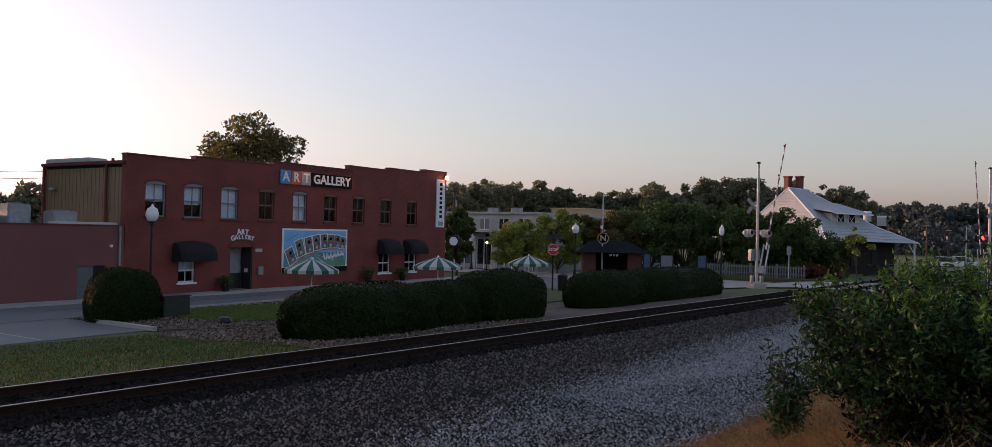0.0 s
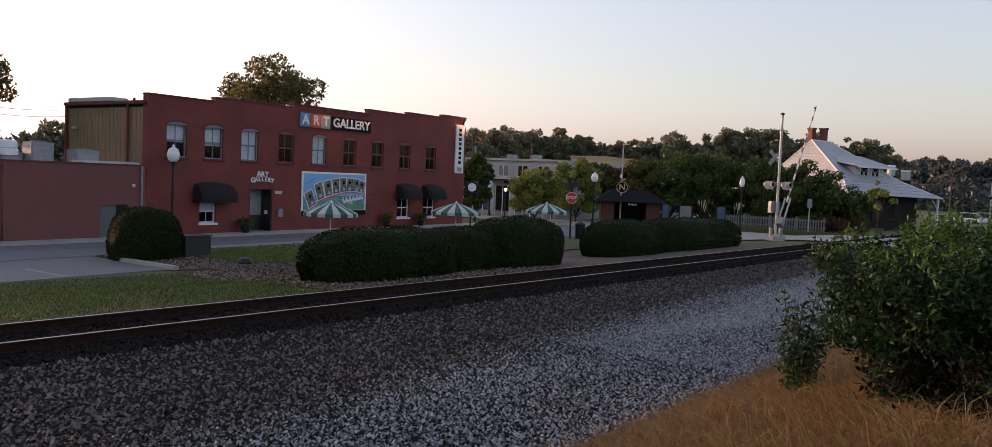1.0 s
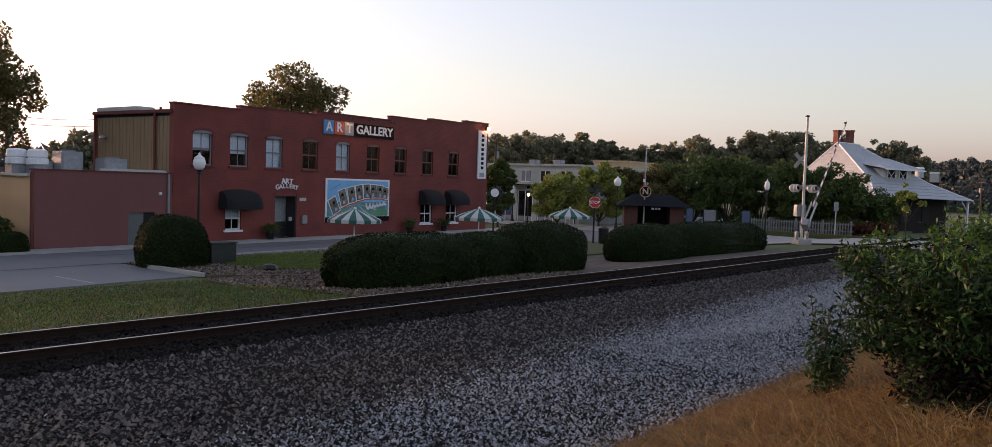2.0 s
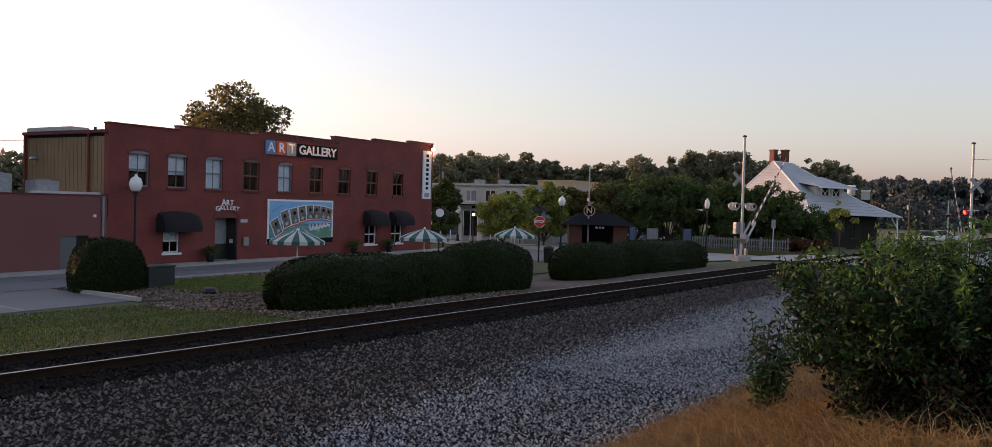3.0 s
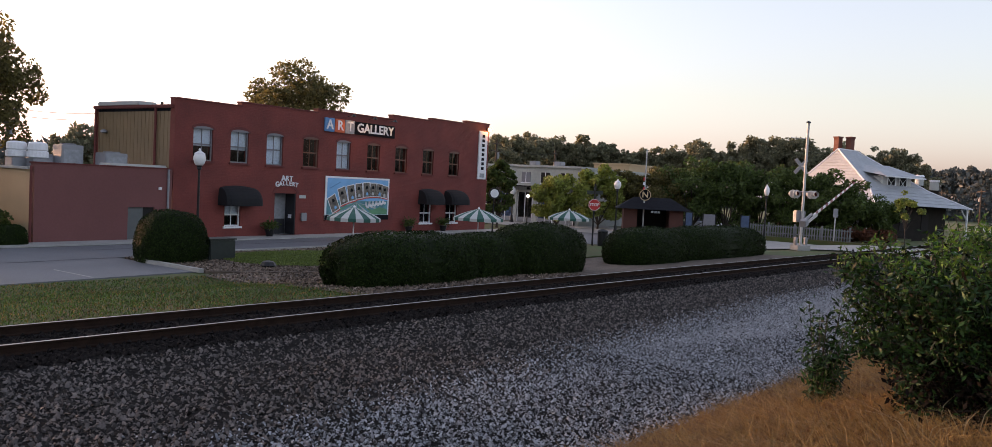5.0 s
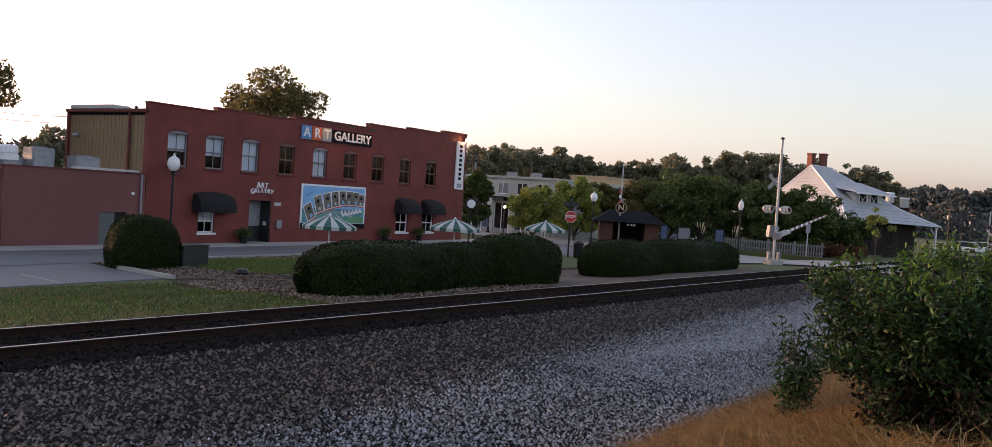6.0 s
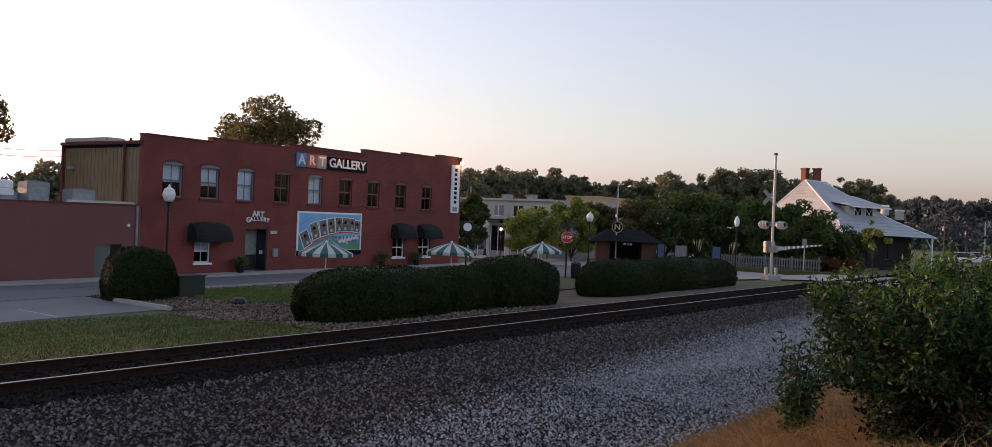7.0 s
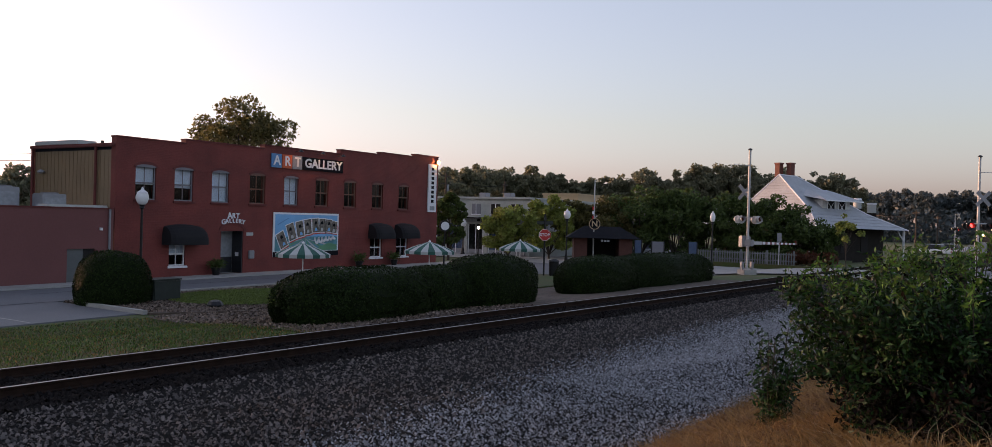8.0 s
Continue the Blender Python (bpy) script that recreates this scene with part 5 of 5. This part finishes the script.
for x in (-0.85, 0.75):
    w_ = part("dormer_window", boxbm(x - 0.5, x + 0.5, 0.56, 0.598, 0.15, 1.25), "dark_inside", dm)
    for t_ in (-45, 45):
        b = boxbm(-0.62, 0.62, 0.535, 0.556, -0.025, 0.025)
        b.transform(pose(x, 0, 0.7) @ pose(0, 0, 0, 0, t_))
        part("window_bar", b, "white_trim", w_)
    for x_ in (x - 0.54, x + 0.54):
        part("window_casing", boxbm(x_ - 0.05, x_ + 0.05, 0.5, 0.556, 0.1, 1.3), "white_trim", w_)
part("dormer_fascia", boxbm(-2.8, 2.8, -0.32, -0.28, 1.2, 1.31), "white_trim", dm)
for x, y in ((5.75, 8.75), (6.45, 7.95)):
    c = part("chimney", boxbm(x - 0.27, x + 0.27, y - 0.27, y + 0.27, 7.0, 9.3), "chimney_brick", dp, "red brick chimney")
    part("chimney_cap", boxbm(x - 0.32, x + 0.32, y - 0.32, y + 0.32, 9.3, 9.45), "chimney_brick", c)
for x, y in ((0.7, 0.7), (0.7, 6.5)):
    part("eave_post", boxbm(x - 0.1, x + 0.1, y - 0.1, y + 0.1, 0, 3.35), "white_trim", dp)
for x in (3.5, 6.0, 9.0):
    part("window", boxbm(x - 0.5, x + 0.5, 1.54, 1.598, 1.0, 2.7), "dark_inside", dp)

for a_, d_, e0, w_, kind in ((82.6, 96, 1.9, 0.42, 0), (83.45, 98, 1.62, 0.45, 1)):
    v_ = empty("rooftop_vent", pose(*pol(a_, d_), 0, 0, 0, -a_), label="pale rooftop vent on a dark lean-to behind the depot", category="vent", group="depot vents")
    z_ = 3.3 + d_ * math.tan(radians(e0))
    part("stack", boxbm(-0.45, 0.45, -0.45, 0.45, 0, z_ - 1.1), "depot_wall", v_, "dark supporting stack")
    part("casing", boxbm(-w_, w_, -w_, w_, z_ - 1.1, z_ - 0.2, bevel=0.04) if kind else tubebm((0, 0, z_ - 1.1), (0, 0, z_ - 0.2), w_, w_ * 0.95, 16), "canvas_white", v_)
    part("cap", boxbm(-w_ * 1.1, w_ * 1.1, -w_ * 1.1, w_ * 1.1, z_ - 0.2, z_, bevel=0.03) if kind else tubebm((0, 0, z_ - 0.2), (0, 0, z_), w_ * 1.2, w_ * 0.9, 16), "white_trim", v_)

# white picket fence of the depot garden
fe = empty("picket_fence", pose(63.1, 20.3, 0.36, 0, 0, -88), label="white picket fence round the depot garden", category="fence")
for i in range(42):
    part("picket", boxbm(i * 0.19, i * 0.19 + 0.085, -0.015, 0.015, 0, 0.9), "fence_paint", fe)
for z in (0.25, 0.75):
    part("fence_rail", boxbm(-0.1, 8.0, 0.016, 0.05, z, z + 0.07), "fence_paint", fe)
for i in range(5):
    part("fence_post", boxbm(i * 1.95 - 0.06, i * 1.95 + 0.06, 0.05, 0.17, -0.35, 1.05), "fence_paint", fe)
tagged(link_bm("garden_bed", boxbm(62.6, 78, 10.4, 24, -0.1, 0.36), "grass_soil"), "raised garden bed before the depot", "planting bed", kind="structure")

# ---- white shops ----
sh = empty("shop_building", label="long white two-storey shop building", category="building")
part("wall", boxbm(60.3, 74, 33.4, 52, -0.5, 4.95), "shop_wall", sh)
part("cornice", boxbm(60.1, 74.1, 33.3, 52.1, 4.95, 5.12), "shop_wall", sh)
part("shopfront_band", boxbm(60.05, 60.298, 33.6, 44, 2.9, 3.2), "sign_grey", sh)
for i in range(5):
    y = 34.4 + i * 2.0
    w_ = part("upper_window", boxbm(60.25, 60.298, y, y + 0.9, 3.6, 4.5), "dark_inside" if i < 2 else "grey_trim", sh)
    part("window_frame", boxbm(60.22, 60.248, y - 0.06, y + 0.96, 3.52, 3.6), "white_trim", w_)
    part("window_bar", boxbm(60.22, 60.248, y + 0.42, y + 0.48, 3.6, 4.5), "white_trim", w_)
part("shop_canopy", boxbm(59.3, 60.04, 33.6, 44.2, 3.2, 3.3, bevel=0.02), "sign_black", sh, "thin dark canopy over the shopfronts")
for i in range(5):
    y = 33.8 + i * 2.1
    w_ = part("shop_window", boxbm(60.2, 60.298, y, y + 1.55, 0.1, 2.7), "shop_blue" if i % 2 else "dark_inside", sh)
    part("shop_glass", boxbm(60.17, 60.198, y + 0.12, y + 1.43, 0.55, 2.5), "glass", w_)
    for k in range(3):
        part("mullion", boxbm(60.15, 60.198, y + k * 0.75, y + 0.06 + k * 0.75, 0.1, 2.7), "white_trim", w_)
    part("stall_riser", boxbm(60.16, 60.198, y, y + 1.55, 0.1, 0.5), "silver_box", w_)
    part("shop_pier", boxbm(60.1, 60.298, y + 1.62, y + 2.05, -0.3, 2.85), "shop_wall", sh)
for i in range(4):
    part("sign_mark", boxbm(60.0, 60.045, 37.0 + i * 0.42, 37.3 + i * 0.42, 2.94, 3.16), "sign_black", sh)
for y in (36.4, 39.0, 46.0):
    part("roof_vent", boxbm(62, 62.8, y, y + 0.7, 5.12, 5.55, bevel=0.04), "silver_box", sh)
s2 = empty("far_shop", label="pale brick shop building further along", category="building")
part("wall", boxbm(88, 97, 42.3, 47.0, 0, 6.3), "cream_wall", s2)
part("parapet", boxbm(87.9, 97.1, 42.2, 47.1, 6.3, 6.5), "cream_wall", s2)


def power_pole(name, x, y, h, arms=1):
    p = empty(name, pose(x, y, 0, 0, 0, random.uniform(-40, 40)), label="wooden utility pole with crossarm", category="utility pole", group="utility poles")
    part("pole", tubebm((0, 0, 0), (0, 0, h), 0.16, 0.11), "bark", p)
    for i in range(arms):
        part("crossarm", boxbm(-1.1, 1.1, -0.06, 0.06, h - 0.5 - i * 0.9, h - 0.38 - i * 0.9), "bark", p)
    part("transformer", tubebm((0.3, 0, h - 2.2), (0.3, 0, h - 1.4), 0.22), "silver_box", p)


for a_, d_, e_ in ((59.15, 95, 2.6), (55.0, 95, 3.1), (86.0, 160, 1.2), (83.9, 170, 1.0), (87.2, 170, 0.9), (32.6, 70, 4.2), (24.0, 66, 3.4)):
    power_pole("utility_pole", *pol(a_, d_), 3.3 + d_ * math.tan(radians(e_)), 2 if a_ < 60 else 1)


def cable(p0, p1, sag):
    """A slack wire between two points."""
    bm = bmesh.new()
    p0, p1 = Vector(p0), Vector(p1)
    q = [p0.lerp(p1, k / 10) - Vector((0, 0, sag * 4 * (k / 10) * (1 - k / 10))) for k in range(11)]
    for a, b in zip(q, q[1:]):
        tube(bm, a, b, 0.02, seg=5, caps=False)
    return tagged(link_bm("overhead_cable", bm, "black_metal"), "slack black overhead cable between poles", "cable", "overhead cables")


for (a0, d0, e0), (a1, d1, e1) in (((32.6, 70, 3.9), (24.0, 66, 3.1)), ((32.6, 70, 3.5), (24.0, 66, 2.7)), ((59.15, 95, 2.3), (55.0, 95, 2.8)), ((83.9, 170, 0.85), (86.0, 160, 1.05)), ((86.0, 160, 1.05), (87.2, 170, 0.75))):
    cable((*pol(a0, d0), 3.3 + d0 * math.tan(radians(e0))), (*pol(a1, d1), 3.3 + d1 * math.tan(radians(e1))), 0.5)


def car(name, x, y, z, yaw, material):
    c = empty(name, pose(x, y, z, 0, 0, yaw), label=("white" if material == "car_white" else "dark") + " parked car in the street", category="car", group="parked cars")
    part("body", boxbm(-2.2, 2.2, -0.88, 0.88, 0.3, 0.85, bevel=0.12), material, c)
    bm = bmesh.new()
    prism(bm, [(-1.6, 0.85), (1.1, 0.85), (0.6, 1.4), (-1.2, 1.42)], -0.76, 0.76)
    part("cabin", bm, "car_dark", c, "dark glazed cabin")
    part("roof", boxbm(-1.15, 0.55, -0.74, 0.74, 1.42, 1.47, bevel=0.02), material, c)
    for x_ in (-1.35, 1.35):
        for y_ in (-0.82, 0.82):
            part("wheel", tubebm((x_, y_ - 0.1, 0.32), (x_, y_ + 0.1, 0.32), 0.32, seg=18), "black_metal", c)


for x_, y_, w_, m_ in ((66, 27.5, 0, "car_dark"), (72, 26.5, 5, "car_white"), (78, 28, -10, "car_dark"), (119, 6.4, 70, "car_white"), (126, 5.0, 75, "car_white")):
    car("car", x_, y_, 0.02, w_, m_)

# gallery wall picture: an oversized greeting card
mu = empty("wall_mural", pose(30.9, FY - 0.06, 0.85), label="large postcard mural with photo-filled letters", category="mural")
part("panel", boxbm(0, 5.1, 0, 0.05, 0, 2.42, bevel=0.01), "white_trim", mu)
part("dark_base", boxbm(0, 5.1, -0.004, -0.001, 0.0, 0.28), "sign_black", mu)
part("sky", boxbm(0.12, 4.98, -0.006, -0.002, 1.1, 2.32), "mural_sky", mu)
part("water", boxbm(0.12, 4.98, -0.007, -0.002, 0.3, 1.1), "mural_water", mu)
for i in range(9):  # rays of field and path that spread from the middle
    a0, a1 = radians(200 + i * 16), radians(207 + i * 16)
    b = prism(bmesh.new(), [(2.4, 1.0), (2.4 + 0.7 * math.cos(a1) * 2.6, max(0.3, 1.0 + 0.7 * math.sin(a1))), (2.4 + 0.7 * math.cos(a0) * 2.6, max(0.3, 1.0 + 0.7 * math.sin(a0)))], -0.0105, -0.0078)
    part("mural_ray", b, "mural_green" if i % 2 else "canvas_white", mu)
LETTERS = ((0.62, 0.92, 0.44, -27), (1.3, 1.36, 0.46, -19), (1.95, 1.52, 0.44, -13), (2.56, 1.65, 0.42, -8), (3.15, 1.73, 0.4, -4), (3.7, 1.74, 0.38, 0), (4.22, 1.72, 0.36, 3), (4.7, 1.64, 0.34, 6))
for i, (lx, lz, hh, turn) in enumerate(LETTERS):
    hw = 0.29 - 0.008 * i
    for m_, k_, dx_, dy_ in (("mural_red", 0.02, 0.05, -0.016), ("white_trim", 0.035, 0.0, -0.024), ("mural_photo", -0.01, 0.0, -0.032)):
        b = boxbm(-hw - k_, hw + k_, -0.0035, 0.0035, -hh - k_, hh + k_)
        b.transform(pose(lx + dx_, dy_, lz - dx_ * 1.6, 0, turn))
        part("letter_block", b, m_, mu)
    for q in range(2):
        b = prism(bmesh.new(), arch_poly(-0.1, 0.1, -0.09, 0.16, 6) + [(-0.1, -0.12), (0.1, -0.12)], -0.002, 0.002)
        b.transform(pose(lx, -0.04, lz, 0, turn) @ pose(0.03 * (-1) ** i, 0, (0.2 if q else -0.22) * hh / 0.44))
        part("letter_gap", b, ("mural_sky", "sign_black", "canvas_white", "sign_black")[(i * 2 + q * 3) % 4], mu)
for k_, m_, r_ in ((0.0, "white_trim", 0.075), (-0.012, "mural_red", 0.045)):
    bm = bmesh.new()
    last = None
    for i in range(56):
        u = i / 55
        p = Vector((3.05 + 1.7 * u + 0.05 * math.cos(u * 37), -0.05 + k_, 0.86 + 0.2 * u + 0.15 * math.sin(u * 37) * (1.2 - 0.6 * u)))
        if last:
            tube(bm, last, p, r_, seg=5)
        last = p
    bm.transform(Matrix.Translation((0, -0.045, 0)) @ Matrix.Diagonal((1, 0.12, 1, 1)))
    part("mural_script", bm, m_, mu, "red brushed script line" if r_ < 0.05 else "")
bm = bmesh.new()
prism(bm, [(3.2, 0.32), (4.95, 0.32), (4.95, 0.62), (4.3, 0.74), (3.6, 0.55)], -0.0145, -0.011)
part("mural_hill", bm, "mural_green", mu)
part("mural_scroll", tubebm((0.3, -0.01, 1.75), (1.1, -0.01, 2.12), 0.02, seg=6), "sign_blue", mu)

# low planting and odds and ends
def clump(name, x, y, z, w, d, h, material, seed, n=1500, size=0.09, **tags):
    """A loose low shrub of leaves on short twigs."""
    c = empty(name, pose(x, y, z), **tags)
    rg_ = np.random.default_rng(seed)
    bm = bmesh.new()
    for i in range(9):
        tube(bm, (0, 0, -0.05), (rg_.normal() * w * 0.3, rg_.normal() * d * 0.3, h * 0.8), 0.015, 0.005, 5, False)
    part("branchwork", bm, "bark", c)
    u = rg_.normal(size=(n, 3))
    u /= np.linalg.norm(u, axis=1)[:, None]
    q = u * (rg_.random((n, 1)) ** 0.4) * (w / 2, d / 2, h * 0.55) * (1 + 0.2 * np.sin(u[:, :1] * 7 + seed)) + (0, 0, h * 0.5)
    q[:, 2] = np.maximum(q[:, 2], 0.03)
    leaves("foliage", q, size, material, c, seed=seed, long=1.7)
    return c


LOWT = dict(label="low dark green shrub in the garden bed", category="shrub", group="garden shrubs")
for i, (a_, d_, w_, h_) in enumerate(((73.4, 67.2, 2.6, 0.9), (75.4, 66.4, 3.0, 0.9), (77.4, 65.8, 3.0, 0.9))):
    clump("low_shrub", *pol(a_, d_), 0.36, 1.6, w_, h_, "leaf_dark", 300 + i, **LOWT)
for i, (a_, d_) in enumerate(((78.9, 65.5), (79.9, 65.2), (80.9, 65.0))):
    clump("red_shrub", *pol(a_, d_), 0.36, 1.5, 1.5, 1.0, "leaf_red", 310 + i, label="reddish brown shrub by the garden fence", category="shrub", group="red shrubs")
for i, (a_, d_, w_, h_) in enumerate(((17.5, 37, 3.6, 2.2), (20.2, 36.5, 2.8, 1.8), (22.4, 37.5, 2.2, 1.5))):
    clump("side_shrub", *pol(a_, d_), 0.0, w_, 2.4, h_, "leaf_dark", 320 + i, 3500, 0.12, label="dark overgrown shrub beside the annexe", category="shrub", group="side shrubs")
bx_, by_ = pol(24.0, 35.5)
hedge("box_hedge", *[v for k in (0,) for v in (sn(bx_, by_)[0] - 0.75, sn(bx_, by_)[0] + 0.75, sn(bx_, by_)[1] - 0.4, sn(bx_, by_)[1] + 0.4)], 0.85, 8, label="low clipped box hedge by the cream wall", category="hedge")
gp = empty("gate_posts", pose(*pol(21.7, 35.2), 0, 0, 0, -20), label="weathered wooden garden gate between posts", category="gate")
for x_ in (-0.28, 0.28):
    part("post", boxbm(x_ - 0.09, x_ + 0.09, -0.09, 0.09, 0, 1.9, bevel=0.02), "cream_wall", gp)
for i in range(3):
    part("slat", boxbm(-0.19 + i * 0.13, -0.09 + i * 0.13, -0.02, 0.02, 0.15, 1.5), "bark", gp)
rf = empty("low_fence", pose(*pol(19.6, 35.4), 0.0, 0, 0, -22), label="low dark picket fence beside the gate", category="fence")
for i in range(9):
    part("picket", boxbm(-1.2 + i * 0.27, -1.1 + i * 0.27, -0.015, 0.015, 0.1, 1.0), "bark", rf)
part("fence_rail", boxbm(-1.3, 1.3, 0.016, 0.05, 0.7, 0.78), "bark", rf)
part("fence_rail", boxbm(-1.3, 1.3, 0.016, 0.05, 0.0, 0.1), "bark", rf)

ps = empty("post_sign", pose(63.0, 13.5, 0.36, 0, 0, -75), label="narrow grey sign on a steel post", category="sign")
part("post", tubebm((0, 0, 0), (0, 0, 2.4), 0.04), "galv", ps)
part("plate", boxbm(-0.16, 0.16, -0.05, -0.03, 1.75, 2.4, bevel=0.008), "silver_box", ps)
wb = empty("white_cabinet", pose(68.7, 13.6, 0.36, 0, 0, -70), label="white equipment cabinet in the garden bed", category="cabinet")
part("body", boxbm(-0.6, 0.6, -0.4, 0.4, 0, 1.75, bevel=0.03), "white_trim", wb)
part("roof", boxbm(-0.68, 0.68, -0.48, 0.48, 1.75, 1.83, bevel=0.02), "white_trim", wb)
for a_, d_, w_ in ((69.95, 58, 0.85), (68.6, 60, 0.5), (72.3, 60, 0.6)):
    ib = empty("notice_board", pose(*pol(a_, d_), 0.0, 0, 0, -a_), label="pale notice board standing by the side street", category="notice board", group="notice boards")
    for x_ in (-w_ / 2, w_ / 2):
        part("leg", boxbm(x_ - 0.04, x_ + 0.04, -0.04, 0.04, 0, 2.0), "black_metal", ib)
    part("panel", boxbm(-w_ / 2 + 0.04, w_ / 2 - 0.04, -0.02, 0.02, 0.75, 1.95), "grey_trim" if w_ > 0.8 else "shop_blue", ib)
sl = empty("shop_lamp", pose(*pol(57.4, 66), 0), label="lit globe lamp on a post before the shops", category="lamp")
part("post", tubebm((0, 0, 0), (0, 0, 2.35), 0.05), "black_metal", sl)
part("globe", lathe(bmesh.new(), [(0.04, 0), (0.11, 0.07), (0.11, 0.16), (0.04, 0.22)], 14, (0, 0, 2.35)), "glow_white", sl)
for i in range(2):
    x_ = 9.5 + i * 3.0
    tagged(link_bm("parking_line", boxbm(x_, x_ + 0.08, 22.8, 25.0, 0.0, 0.013), "concrete"), "worn white parking line", "road marking", "parking lines", "structure")
for x0, y0, x1, y1 in ((4.0, 27.2, 16.0, 27.25), (-3.0, 29.6, 9.0, 28.3), (16.5, 30.0, 34.0, 30.2)):
    bm = bmesh.new()
    d_ = Vector((y0 - y1, x1 - x0, 0)).normalized() * 0.035
    q_ = [Vector((x0 + (x1 - x0) * k / 12, y0 + (y1 - y0) * k / 12 + 0.06 * math.sin(k * 1.9), 0.0165)) for k in range(13)]
    e_ = [(bm.verts.new(v - d_), bm.verts.new(v + d_)) for v in q_]
    for a, b in zip(e_, e_[1:]):
        bm.faces.new((a[0], b[0], b[1], a[1]))
    tagged(link_bm("tar_seam", bm, "tar"), "dark tar-filled crack in the asphalt", "road marking", "tar seams", "structure")
rk = empty("stone", pose(18.3, 22.1, 0.05), label="small dark stone on the mulch", category="stone")
part("body", lathe(bmesh.new(), [(0.2, 0), (0.28, 0.08), (0.2, 0.2), (0.06, 0.24)], 9), "black_metal", rk)

# potted plants along the gallery
for x_, h_, sd_ in ((26.9, 0.5, 201), (37.5, 0.6, 202), (40.85, 0.55, 203)):
    pl = empty("potted_plant", pose(x_, FY - 0.42, 0.1), label="leafy plant in a dark pot by the wall", category="potted plant", group="wall plants")
    part("pot", lathe(bmesh.new(), [(0.16, 0), (0.24, 0.32), (0.25, 0.36), (0.2, 0.36)], 14), "black_metal", pl)
    rg_ = np.random.default_rng(sd_)
    pp = rg_.normal(size=(420, 3)) * (0.2, 0.16, 0.2 * h_) + (0, 0, 0.36 + 0.4 * h_)
    pp[:, 2] = np.maximum(pp[:, 2], 0.34)
    leaves("foliage", pp, 0.055, "leaf_dark", pl, seed=sd_, long=2.6)

motions()
